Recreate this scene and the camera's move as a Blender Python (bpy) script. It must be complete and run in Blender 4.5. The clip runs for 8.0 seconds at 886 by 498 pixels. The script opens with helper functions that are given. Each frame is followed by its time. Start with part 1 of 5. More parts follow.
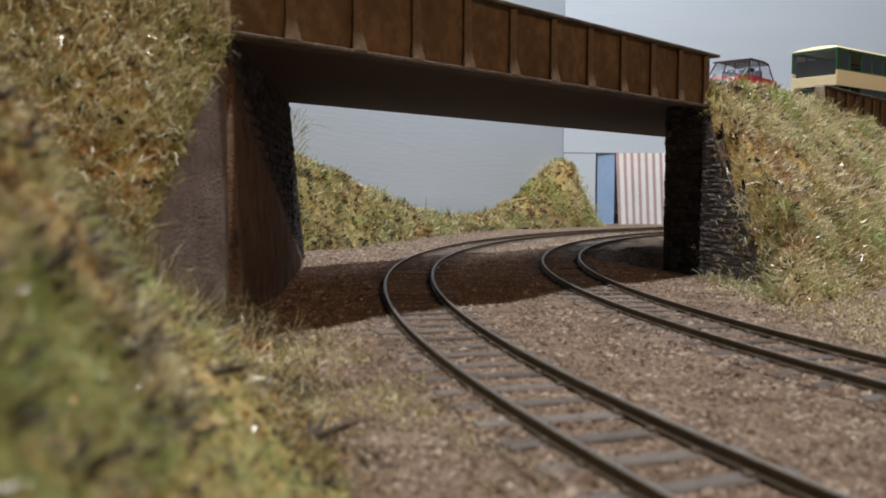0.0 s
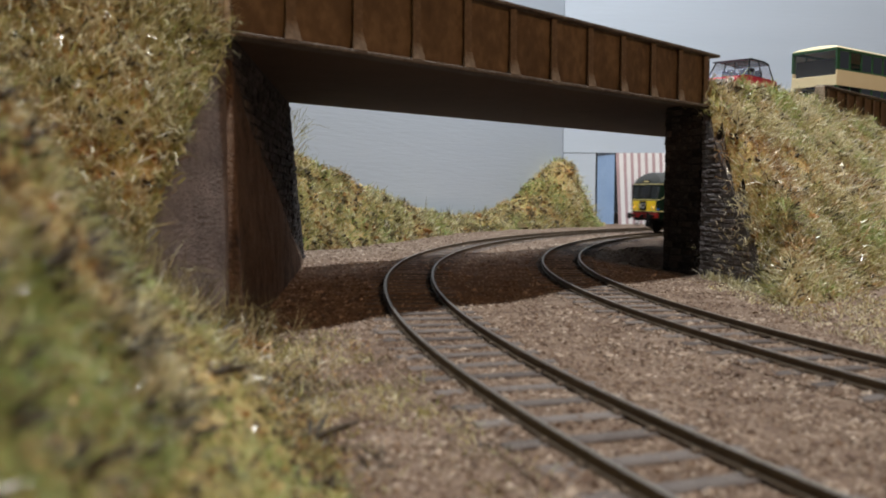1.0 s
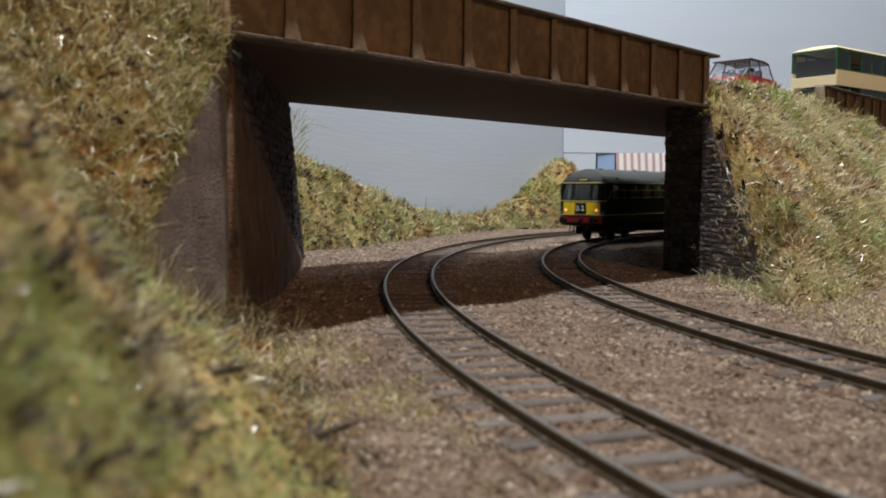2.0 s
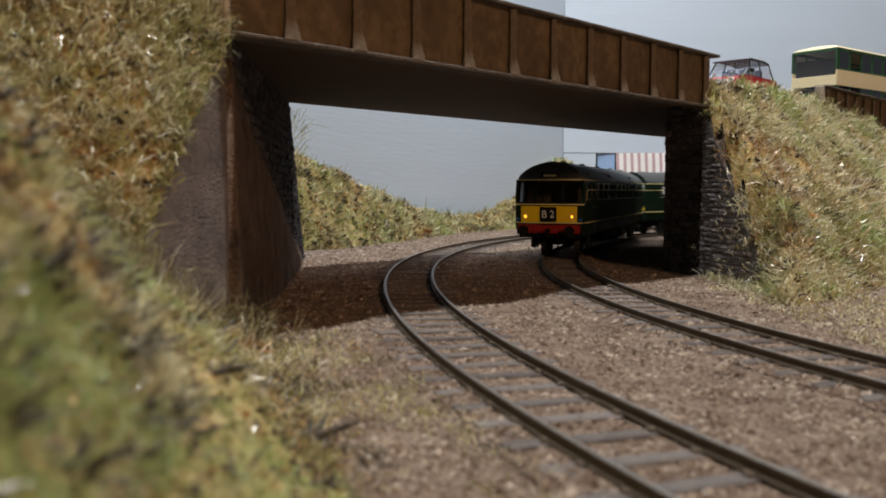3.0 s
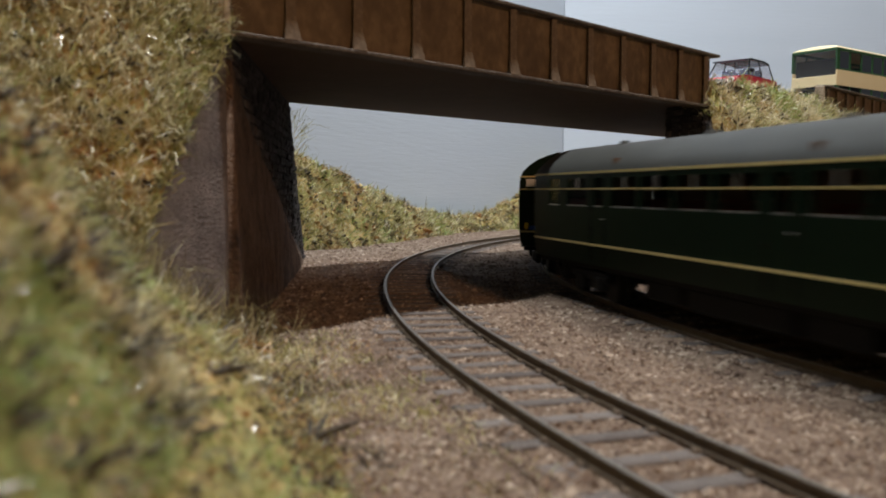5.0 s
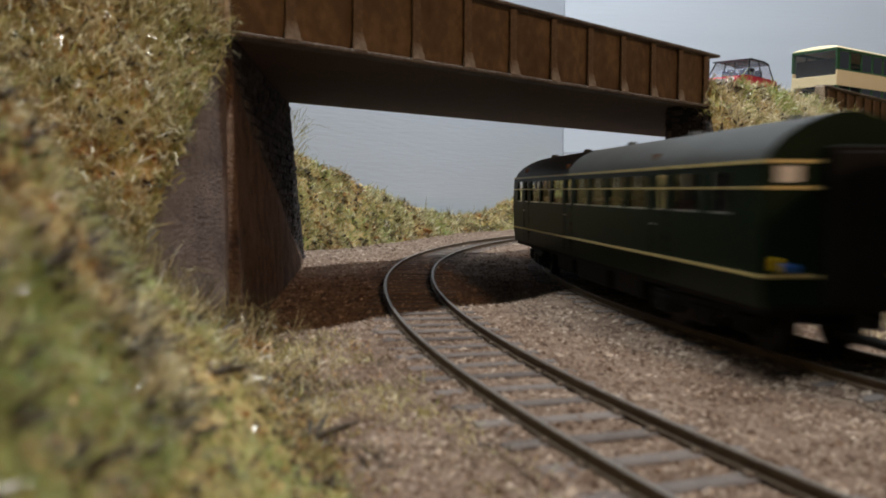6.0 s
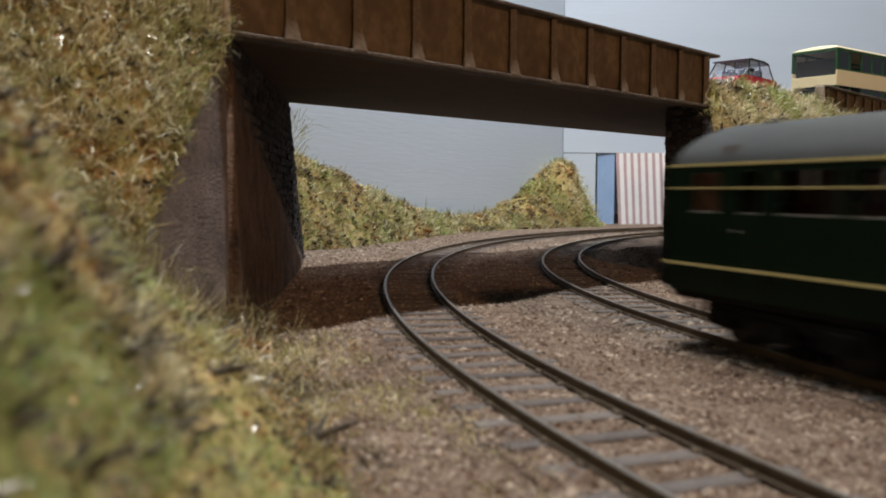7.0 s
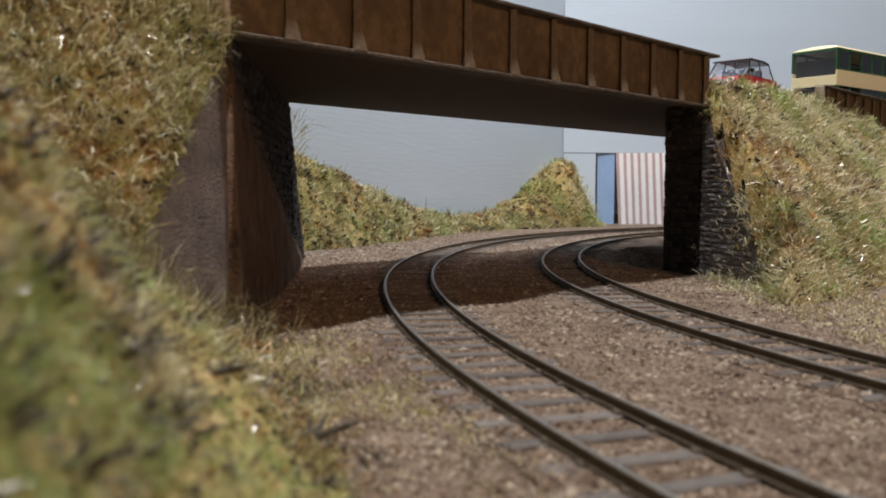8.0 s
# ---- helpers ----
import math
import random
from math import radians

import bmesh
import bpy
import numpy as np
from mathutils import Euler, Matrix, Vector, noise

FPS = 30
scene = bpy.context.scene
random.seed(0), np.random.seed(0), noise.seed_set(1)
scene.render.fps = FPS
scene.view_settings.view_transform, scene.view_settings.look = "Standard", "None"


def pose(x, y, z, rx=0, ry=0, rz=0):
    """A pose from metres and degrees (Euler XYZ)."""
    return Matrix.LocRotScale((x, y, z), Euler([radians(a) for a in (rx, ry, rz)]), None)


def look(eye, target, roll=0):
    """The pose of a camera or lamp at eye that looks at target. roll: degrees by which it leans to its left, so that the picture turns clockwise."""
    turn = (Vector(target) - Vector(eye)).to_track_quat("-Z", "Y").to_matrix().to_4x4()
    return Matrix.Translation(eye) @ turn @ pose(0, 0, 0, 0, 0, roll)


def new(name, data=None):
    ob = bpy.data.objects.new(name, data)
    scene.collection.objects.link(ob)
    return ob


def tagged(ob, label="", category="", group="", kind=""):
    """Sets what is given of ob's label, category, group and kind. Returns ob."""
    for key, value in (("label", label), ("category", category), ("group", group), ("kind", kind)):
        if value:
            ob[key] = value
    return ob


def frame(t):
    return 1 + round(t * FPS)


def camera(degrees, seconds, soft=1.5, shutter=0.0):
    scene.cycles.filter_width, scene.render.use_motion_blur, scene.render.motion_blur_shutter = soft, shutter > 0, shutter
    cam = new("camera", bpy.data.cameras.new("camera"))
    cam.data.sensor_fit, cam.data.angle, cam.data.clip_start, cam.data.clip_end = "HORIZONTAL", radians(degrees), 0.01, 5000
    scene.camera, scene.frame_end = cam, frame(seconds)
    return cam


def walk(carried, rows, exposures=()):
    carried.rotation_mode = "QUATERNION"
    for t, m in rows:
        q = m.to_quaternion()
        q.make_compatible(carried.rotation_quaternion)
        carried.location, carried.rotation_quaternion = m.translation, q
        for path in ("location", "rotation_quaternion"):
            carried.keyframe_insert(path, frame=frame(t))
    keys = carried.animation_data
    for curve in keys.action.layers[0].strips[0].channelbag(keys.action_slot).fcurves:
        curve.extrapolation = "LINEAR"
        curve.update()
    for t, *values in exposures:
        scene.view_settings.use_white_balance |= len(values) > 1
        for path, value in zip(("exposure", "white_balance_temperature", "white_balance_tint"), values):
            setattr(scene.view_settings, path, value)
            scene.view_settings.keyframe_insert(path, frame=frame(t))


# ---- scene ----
# One unit in the builders below is a millimetre of the layout; part() turns it to metres.
MM = 0.001
cam = camera(54.5, 8.0, soft=1.8, shutter=0.9)
EYE = pose(0, 0, 0.0327, 90 - 3.86, -0.09, 0)
walk(cam, [(0.0, EYE), (8.0, EYE)])
cam.data.dof.use_dof = True
cam.data.dof.focus_distance = 0.42
cam.data.dof.aperture_fstop = 34

# ---- light: pale room light, a ceiling tube over the bridge, a warm standing lamp behind the viewer, an added fill over the backboard ----
world = bpy.data.worlds.new("world")
scene.world = world
world.use_nodes = True
world.node_tree.nodes["Background"].inputs[0].default_value = (0.86, 0.91, 1.0, 1)
world.node_tree.nodes["Background"].inputs[1].default_value = 0.03
scene.view_settings.exposure = 0.0


def lamp(name, kind, place, target, power, size, colour, spread=180):
    data = bpy.data.lights.new(name, kind)
    data.energy, data.color = power, colour
    if kind == "AREA":
        data.shape, data.size, data.spread = "DISK", size, math.radians(spread)
    ob = new(name, data)
    ob.matrix_world = look(place, target)
    return ob


# a fluorescent tube that runs above the bridge, in line with its near girder
tube = lamp("ceiling_lamp", "AREA", (0.133, 0.303, 1.0), (0.133, 0.304, 0), 15.5, 0.9, (0.95, 0.985, 1.0))
tube.data.shape, tube.data.size_y = "RECTANGLE", 0.05
tube.matrix_world = pose(0.133, 0.303, 1.0, 0, 0, 46.4)
lamp("standing_lamp", "AREA", (0.515, -0.92, 0.52), (0.0, 0.25, 0.03), 5.0, 0.12, (1.0, 0.60, 0.35))
# unseen fill, added to brighten the lower backboard
lamp("backdrop_fill", "AREA", (0.03, 0.66, 0.66), (0.03, 0.84, 0.02), 1.0, 0.30, (0.95, 0.975, 1.0), 100)

# ---- materials ----


def material(name, colours, scale=60, rough=0.85, bump=0.3, bscale=None, metal=0.0, spread=0.5, island=0.0, objrand=0.0,
             emit=0.0, spec=0.3, stretch=(1, 1, 1), detail=8, bdist=0.0006):
    """A node material: two noises choose among the colours, a finer one gives relief."""
    m = bpy.data.materials.new(name)
    m.use_nodes = True
    nt = m.node_tree
    N, L = nt.nodes, nt.links
    b = N["Principled BSDF"]
    b.inputs["Roughness"].default_value = rough
    b.inputs["Metallic"].default_value = metal
    b.inputs["Specular IOR Level"].default_value = spec
    tc = N.new("ShaderNodeTexCoord")
    mp = N.new("ShaderNodeMapping")
    mp.inputs["Scale"].default_value = stretch
    L.new(tc.outputs["Object"], mp.inputs[0])
    n1 = N.new("ShaderNodeTexNoise")
    n1.inputs["Scale"].default_value, n1.inputs["Detail"].default_value = scale, detail
    n2 = N.new("ShaderNodeTexNoise")
    n2.inputs["Scale"].default_value, n2.inputs["Detail"].default_value = scale * 6.3, 4
    L.new(mp.outputs[0], n1.inputs[0])
    L.new(mp.outputs[0], n2.inputs[0])
    mix = N.new("ShaderNodeMath")
    mix.operation = "MULTIPLY_ADD"
    mix.inputs[1].default_value = 0.45
    L.new(n2.outputs[0], mix.inputs[0])
    ma = N.new("ShaderNodeMath")
    ma.operation = "MULTIPLY"
    ma.inputs[1].default_value = 0.55
    L.new(n1.outputs[0], ma.inputs[0])
    L.new(ma.outputs[0], mix.inputs[2])
    out = mix.outputs[0]
    if island or objrand:
        src = N.new("ShaderNodeNewGeometry").outputs["Random Per Island"] if island else N.new("ShaderNodeObjectInfo").outputs["Random"]
        a = N.new("ShaderNodeMath")
        a.operation = "MULTIPLY_ADD"
        a.inputs[1].default_value = island or objrand
        s = N.new("ShaderNodeMath")
        s.operation = "SUBTRACT"
        s.inputs[1].default_value = 0.5
        L.new(src, s.inputs[0])
        L.new(s.outputs[0], a.inputs[0])
        L.new(out, a.inputs[2])
        out = a.outputs[0]
    r = N.new("ShaderNodeValToRGB")
    el = r.color_ramp.elements
    n = len(colours)
    lo, hi = 0.5 - spread / 2, 0.5 + spread / 2
    el[0].position, el[1].position = lo, hi
    el[0].color, el[1].color = (*colours[0], 1), (*colours[-1], 1)
    for i in range(1, n - 1):
        e = el.new(lo + (hi - lo) * i / (n - 1))
        e.color = (*colours[i], 1)
    L.new(out, r.inputs[0])
    L.new(r.outputs[0], b.inputs["Base Color"])
    if bump:
        n3 = N.new("ShaderNodeTexNoise")
        n3.inputs["Scale"].default_value, n3.inputs["Detail"].default_value = bscale or scale * 12, 5
        L.new(mp.outputs[0], n3.inputs[0])
        bp = N.new("ShaderNodeBump")
        bp.inputs["Strength"].default_value, bp.inputs["Distance"].default_value = bump, bdist
        L.new(n3.outputs[0], bp.inputs["Height"])
        L.new(bp.outputs[0], b.inputs["Normal"])
    if emit:
        L.new(r.outputs[0], b.inputs["Emission Color"])
        b.inputs["Emission Strength"].default_value = emit
    return m


BALLAST = material("ballast_mix", [(0.075, 0.046, 0.032), (0.165, 0.113, 0.082), (0.265, 0.197, 0.146)], 130, 0.95, 0.7, 1100, spread=0.34, bdist=0.0009)
STONE = material("ballast_stone", [(0.075, 0.046, 0.032), (0.165, 0.113, 0.082), (0.245, 0.182, 0.134), (0.54, 0.45, 0.36)], 60, 0.9, 0.2, 2500, spread=0.8, island=0.58)
BANK = material("bank_scatter", [(0.17, 0.145, 0.05), (0.34, 0.30, 0.11), (0.46, 0.31, 0.13), (0.50, 0.46, 0.23)], 70, 0.95, 0.8, 900, spread=0.35, bdist=0.0012)
RAIL = material("rusted_rail", [(0.075, 0.052, 0.034), (0.14, 0.10, 0.065)], 300, 0.65, 0.15, 2500)
RAILTOP = material("worn_rail_head", [(0.20, 0.175, 0.15), (0.34, 0.30, 0.26)], 300, 0.42, 0.05, 2500, metal=0.85)
SLEEPER = material("weathered_sleeper", [(0.065, 0.052, 0.046), (0.125, 0.105, 0.095), (0.18, 0.155, 0.14)], 350, 0.9, 0.5, 2500, objrand=0.4)
RUST = material("rusty_brown_paint", [(0.065, 0.043, 0.025), (0.12, 0.08, 0.044), (0.21, 0.145, 0.082)], 48, 0.6, 0.45, 700, spread=0.36, bdist=0.0004, stretch=(1, 1, 0.8))
WORN = material("worn_flange_edge", [(0.04, 0.028, 0.02), (0.085, 0.066, 0.05), (0.15, 0.125, 0.10)], 120, 0.7, 0.5, 900, spread=0.35)
# ribs paler than the web: dust and lit faces both in the colour
RIBBROWN = material("dusty_lit_ribs", [(0.08, 0.055, 0.034), (0.14, 0.10, 0.064), (0.24, 0.18, 0.12)], 120, 0.7, 0.4, 900, spread=0.5)
PALE = material("chipped_pale_paint", [(0.10, 0.07, 0.045), (0.42, 0.36, 0.28), (0.55, 0.48, 0.38)], 240, 0.7, 0.6, 900, spread=0.3)
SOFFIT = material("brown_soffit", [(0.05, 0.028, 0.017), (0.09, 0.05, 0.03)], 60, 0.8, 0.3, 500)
BRICK = material("dark_stone_block", [(0.10, 0.088, 0.086), (0.20, 0.178, 0.174), (0.31, 0.28, 0.275)], 130, 0.95, 0.8, 900, objrand=0.25, spread=0.45)
# blackened stone, darker still: the shade under the bridge goes into its colour
SHADESTONE = material("blackened_shaded_stone", [(0.018, 0.015, 0.014), (0.05, 0.042, 0.04), (0.10, 0.085, 0.08)], 260, 0.95, 0.9, 1400, objrand=0.2, spread=0.3, bdist=0.001)
MORTAR = material("stone_mortar", [(0.09, 0.078, 0.076), (0.16, 0.142, 0.138)], 150, 0.95, 0.6, 900)
# brown for the lamplit part of the left abutment, light in the colour
LITWALL = material("lamplit_wall_brown", [(0.035, 0.023, 0.017), (0.12, 0.076, 0.052), (0.20, 0.13, 0.087)], 110, 0.95, 1.0, 1300, stretch=(1, 1, 1), spread=0.34, bdist=0.0014)
PLASTER = material("grey_brown_plaster", [(0.08, 0.066, 0.062), (0.19, 0.158, 0.148), (0.29, 0.245, 0.23)], 110, 0.95, 1.0, 1300, spread=0.4, stretch=(1, 1, 1), bdist=0.0012)
SKY = material("pale_painted_board", [(0.42, 0.485, 0.565), (0.445, 0.51, 0.59), (0.47, 0.535, 0.615)], 5, 0.55, 0.32, 330, stretch=(0.14, 0.14, 1.5), bdist=0.0005)
ROADMAT = material("grey_road", [(0.05, 0.05, 0.05), (0.09, 0.088, 0.085)], 90, 0.9, 0.4, 900)

# ---- builders ----


def part(name, bm, mat, parent=None, label="", smooth=False):
    """Link a bmesh (millimetres) as one mesh object under a thing or part."""
    me = bpy.data.meshes.new(name)
    bm.transform(Matrix.Scale(MM, 4))
    bmesh.ops.recalc_face_normals(bm, faces=bm.faces)
    bm.to_mesh(me)
    bm.free()
    for m in (mat if isinstance(mat, (list, tuple)) else [mat]):
        me.materials.append(m)
    if smooth:
        for p in me.polygons:
            p.use_smooth = True
    ob = new(name, me)
    if parent:
        ob.parent = parent
    if label:
        tagged(ob, label)
    return ob


def raw(name, verts, faces, mat, parent=None, smooth=False):
    """Link a mesh from arrays in millimetres."""
    me = bpy.data.meshes.new(name)
    me.from_pydata((np.asarray(verts, float) * MM).tolist(), [], faces.tolist() if hasattr(faces, "tolist") else faces)
    me.materials.append(mat)
    if smooth:
        for p in me.polygons:
            p.use_smooth = True
    ob = new(name, me)
    if parent:
        ob.parent = parent
    return ob


def thing(name, label, category, m=None, group="", kind=""):
    ob = new(name)
    ob.empty_display_size = 0.01
    if m is not None:
        ob.matrix_world = m
    return tagged(ob, label, category, group, kind)


def box(bm, x0, x1, y0, y1, z0, z1, bevel=0.0, m=None):
    """Add a box to bm, bevelled if asked, moved by m."""
    t = bmesh.new()
    bmesh.ops.create_cube(t, size=1)
    for v in t.verts:
        v.co = Vector(((x0 + x1) / 2 + v.co.x * (x1 - x0), (y0 + y1) / 2 + v.co.y * (y1 - y0), (z0 + z1) / 2 + v.co.z * (z1 - z0)))
    if bevel:
        bmesh.ops.bevel(t, geom=t.edges, offset=bevel, segments=1, affect="EDGES")
    merge(bm, t, m)


def merge(bm, t, m=None):
    if m is not None:
        t.transform(m)
    me = bpy.data.meshes.new("scratch")
    t.to_mesh(me)
    t.free()
    bm.from_mesh(me)
    bpy.data.meshes.remove(me)


def prism(bm, outline, z0, z1):
    """Add an upright prism over a plan outline."""
    a = [bm.verts.new((x, y, z0)) for x, y in outline]
    b = [bm.verts.new((x, y, z1)) for x, y in outline]
    n = len(a)
    bm.faces.new(a[::-1])
    bm.faces.new(b)
    for i in range(n):
        bm.faces.new((a[i], a[(i + 1) % n], b[(i + 1) % n], b[i]))


def cyl(bm, r, d, m, n=16, r2=None):
    t = bmesh.new()
    bmesh.ops.create_cone(t, cap_ends=True, segments=n, radius1=r, radius2=r if r2 is None else r2, depth=d)
    merge(bm, t, m)


# ---- the two tracks: curvature along the way, in turns of 1/500 mm ----
KNOTS = np.arange(-300, 1501, 150.0)


def track_curve(x0, h0, bends):
    s = np.linspace(-700, 1500, 2201)
    k = np.interp(s, KNOTS, bends) / 500
    h = np.cumsum(k) * (s[1] - s[0])
    h = h - np.interp(0, s, h) + h0
    x, y = np.cumsum(np.sin(h)), np.cumsum(np.cos(h))
    return s, x - np.interp(0, s, x) + x0, y - np.interp(0, s, y) + 150, h


LEFT = track_curve(13.81, -0.2784, [0.52, 0.60, 0.74, 0.67, 0.88, 0.956, 0.985, 1.0, 1.0, 1.0, 1.0, 1.0, 1.0])
RIGHT = track_curve(84.0, -0.3135, [0.40, 0.46, 0.68, 0.875, 0.861, 1.03, 1.675, 1.945, 1.6, 1.3, 1.1, 1.0, 1.0])


def on(track, s):
    """Place and heading at s along a track."""
    return tuple(np.interp(s, track[0], a) for a in track[1:])


# ---- plan of the bridge: its road runs from P0 along WAY, its near girder on that line ----
P0 = Vector((-49.0, 200.0))
WAY = Vector((162.0, 170.0)).normalized()
SIDE = Vector((-WAY.y, WAY.x))          # towards the far girder
SPAN = 234.8
DECK = 128.0
BRIDGE = pose(P0.x * MM, P0.y * MM, 0, 0, 0, math.degrees(math.atan2(WAY.y, WAY.x)))
GROUND_Z = -3.2


def smooth01(a):
    a = np.clip(a, 0, 1)
    return a * a * (3 - 2 * a)


def rough(x, y, scale, seed=0.0):
    """Smooth noise on the plan, -1 to 1."""
    return noise.noise(Vector((x / scale, y / scale, seed)))


def ground_height(x, y):
    h = GROUND_Z + 0.6 * rough(x, y, 34) + 0.55 * rough(x, y, 9, 3)
    # low earth mound beside the inner track
    h += 6.0 * math.exp(-(((x - 112) / 22) ** 2 + ((y - 452) / 34) ** 2) ** 2)
    for tr in (LEFT, RIGHT):
        i = int(np.argmin((tr[1] - x) ** 2 + (tr[2] - y) ** 2))
        d = math.hypot(tr[1][i] - x, tr[2][i] - y)
        if d < 26:
            h = h * (d / 26) ** 2 + (-2.5) * (1 - (d / 26) ** 2)
            if d < 17:
                h = -2.55 if d < 8.6 else -2.35
                h += 0.28 * rough(x, y, 7, 14)
    return h


def left_wing_x(y):
    return float(np.interp(y, [-200, 0, 40, 80, 110, 138, 200], [-16, -17, -18, -24, -38, -60, -50]))


def left_toe_x(y):
    return float(np.interp(y, [-200, 0, 60, 100, 160, 213, 225], [10, 4, -2, -8, -26, -44, -50]))


def apron_height(x, y):
    """The low grassy foot before the near bank and its wing wall."""
    toe = left_toe_x(y)
    k = smooth01((toe - x) / 12)
    top = float(np.interp(y, [-50, 60, 100, 130, 150, 170, 206], [8, 9, 14, 22, 17, 9, -2]))
    rise = smooth01((toe - x) / max(8, toe - left_wing_x(y)))
    return GROUND_Z - 1 + 1.2 * smooth01((toe - x) / 6) + (top - GROUND_Z) * rise ** 1.2 + (1.3 * rough(x, y, 14, 5) + 0.7 * rough(x, y, 5, 6)) * k


def left_bank_height(x, y):
    """The near bank behind its wing wall and, past the wall's end, down to the apron."""
    wx = left_wing_x(y)
    base = float(np.interp(y, [-200, 0, 125, 138, 200, 214], [7, 7, 13, -1, 71.5, 76]))
    v = wx - x
    h = min(base + 1.7 * v, 90 + 0.12 * v) if v > 0 else base + 3.0 * v
    return h + (2.4 * rough(x, y, 16, 5) + 1.4 * rough(x, y, 6, 6)) * smooth01((v + 2) / 10)


def right_wing_x(y):
    return 110.2 + 0.158 * (367.6 - y)


def right_bank_height(x, y):
    p = (x - 113) * WAY.y - (y - 370) * WAY.x      # distance before the girder line
    along = (x - 113) * WAY.x + (y - 370) * WAY.y
    toe = float(np.interp(y, [-100, 100, 220, 263, 315, 345, 370], [190, 135, 113, 107, 117, 116, 113]))
    crest = float(np.interp(along, [-20, 0, 20, 95, 125, 150, 430], [79, 79.5, 80, 80, 80, 77, 58]))
    top = crest - 1.1 * max(p, 0) ** 1.02
    if p < 0:
        top = max(crest + 1.5 * p, 70)
    wing = 1.9 * (x - toe)
    if y > 310:
        wing = 72 - 1.3 * (368 - y) + 2.2 * (x - right_wing_x(y))
    h = min(top, GROUND_Z + max(wing, -6))
    h += (2.4 * rough(x, y, 15, 8) + 1.3 * rough(x, y, 6, 9)) * smooth01((x - toe) / 10)
    return h


FAR_TOE = ([-260, -120, -65, -34, 8, 61, 158, 200], [430, 480, 530, 600, 715, 795, 872, 885])


def far_bank_height(x, y):
    toe = float(np.interp(x, *FAR_TOE))
    crest = float(np.interp(x, [-200, -95, -78, -60, -30, -10, 20, 45, 65, 85, 100, 118, 135, 146, 158, 170],
                            [62, 54, 46, 37, 20, 12, 10, 17, 25, 37, 50, 64, 60, 34, 10, -4]))
    u = (y - toe) / 54
    h = GROUND_Z - 3 + (crest - GROUND_Z + 3) * smooth01(0.5 * min(max(u, 0), 1.0) + 0.5 * min(max(u, 0), 1.0) ** 0.6)
    return h + (4.5 * rough(x, y, 22, 11) + 2.5 * rough(x, y, 9, 12)) * smooth01(u * 3)


def sheet(name, fn, x0, x1, y0, y1, step, mat, keep=None, xs=None, ys=None):
    """A height sheet over the plan."""
    xs = np.arange(x0, x1 + step / 2, step) if xs is None else xs
    ys = np.arange(y0, y1 + step / 2, step) if ys is None else ys
    verts = [(x, y, fn(x, y)) for y in ys for x in xs]
    w = len(xs)
    faces = []
    for j in range(len(ys) - 1):
        for i in range(w - 1):
            if keep is None or keep((xs[i] + xs[i + 1]) / 2, (ys[j] + ys[j + 1]) / 2):
                faces.append((j * w + i, j * w + i + 1, (j + 1) * w + i + 1, (j + 1) * w + i))
    return raw(name, np.array(verts), faces, mat, smooth=True)


GX = np.concatenate([np.arange(-1500, -260, 120), np.arange(-260, 330, 6), np.arange(330, 1501, 90)])
GY = np.concatenate([np.arange(-900, 0, 90), np.arange(0, 960, 6), np.arange(960, 1500, 90)])
ground = sheet("ground", ground_height, 0, 0, 0, 0, 1, BALLAST, xs=GX, ys=GY)
tagged(ground, "pinkish brown fine ballast and earth over the baseboard", "ground", kind="structure")

apron = sheet("ground_apron", apron_height, -75, 12, 4, 216, 2.5, BANK,
              keep=lambda x, y: x < left_toe_x(y) + 2 and x > left_wing_x(y) - 8)
tagged(apron, "low foot of brown scatter and grass beside the track", "ground", kind="structure")


def near_bank():
    ys = np.arange(4, 217, 2.5)
    vs = np.concatenate([[-4, -2], np.arange(1.0, 60, 2.0), np.arange(60, 190, 8)])
    verts, faces = [], []
    for y in ys:
        for v in vs:
            if y > 136 and v < 1:
                v = -0.4 if v > -3 else -0.6
            x = left_wing_x(y) - v
            verts.append((x, y, left_bank_height(x, y)))
    w = len(vs)
    for j in range(len(ys) - 1):
        for i in range(w - 1):
            faces.append((j * w + i, (j + 1) * w + i, (j + 1) * w + i + 1, j * w + i + 1))
    return raw("embankment_near", np.array(verts), faces, BANK, smooth=True)


left_bank = near_bank()
tagged(left_bank, "grassy embankment with straw, moss and orange scatter", "embankment", kind="structure")
right_bank = sheet("embankment_right", right_bank_height, 100, 420, 60, 640, 3, BANK,
                   keep=lambda x, y: right_bank_height(x, y) > GROUND_Z - 4 and (x - 113) * WAY.y - (y - 370) * WAY.x > -14 and (y < 312 or x > right_wing_x(y) + 1.6))
tagged(right_bank, "steep embankment of dry grass beside the abutment", "embankment", kind="structure")
far_bank = sheet("embankment_far", far_bank_height, -260, 174, 420, 960, 4, BANK,
                 keep=lambda x, y: -3 < y - np.interp(x, *FAR_TOE) < 75)
tagged(far_bank, "low overgrown bank before the painted backboard", "embankment", kind="structure")


# ---- backboards ----
def board(name, a, b, h0, h1, label):
    a, b = Vector(a), Vector(b)
    d = (b - a).normalized()
    n = Vector((-d.y, d.x)) * 12
    bm = bmesh.new()
    prism(bm, [tuple(a), tuple(b), tuple(b + n), tuple(a + n)], h0, h1)
    ob = part(name, bm, SKY)
    return tagged(ob, label, "backboard", kind="structure")


board("backdrop_left", (-420, 250), (-128, 560), -6, 620, "pale grey-blue painted backboard with brush marks")
board("backdrop", (-128, 560), (130, 938), -6, 620, "pale grey-blue painted backboard with brush marks")
board("backdrop_right", (130.5, 938), (1100, 985), 74.5, 620, "pale grey-blue painted backboard above the opening")
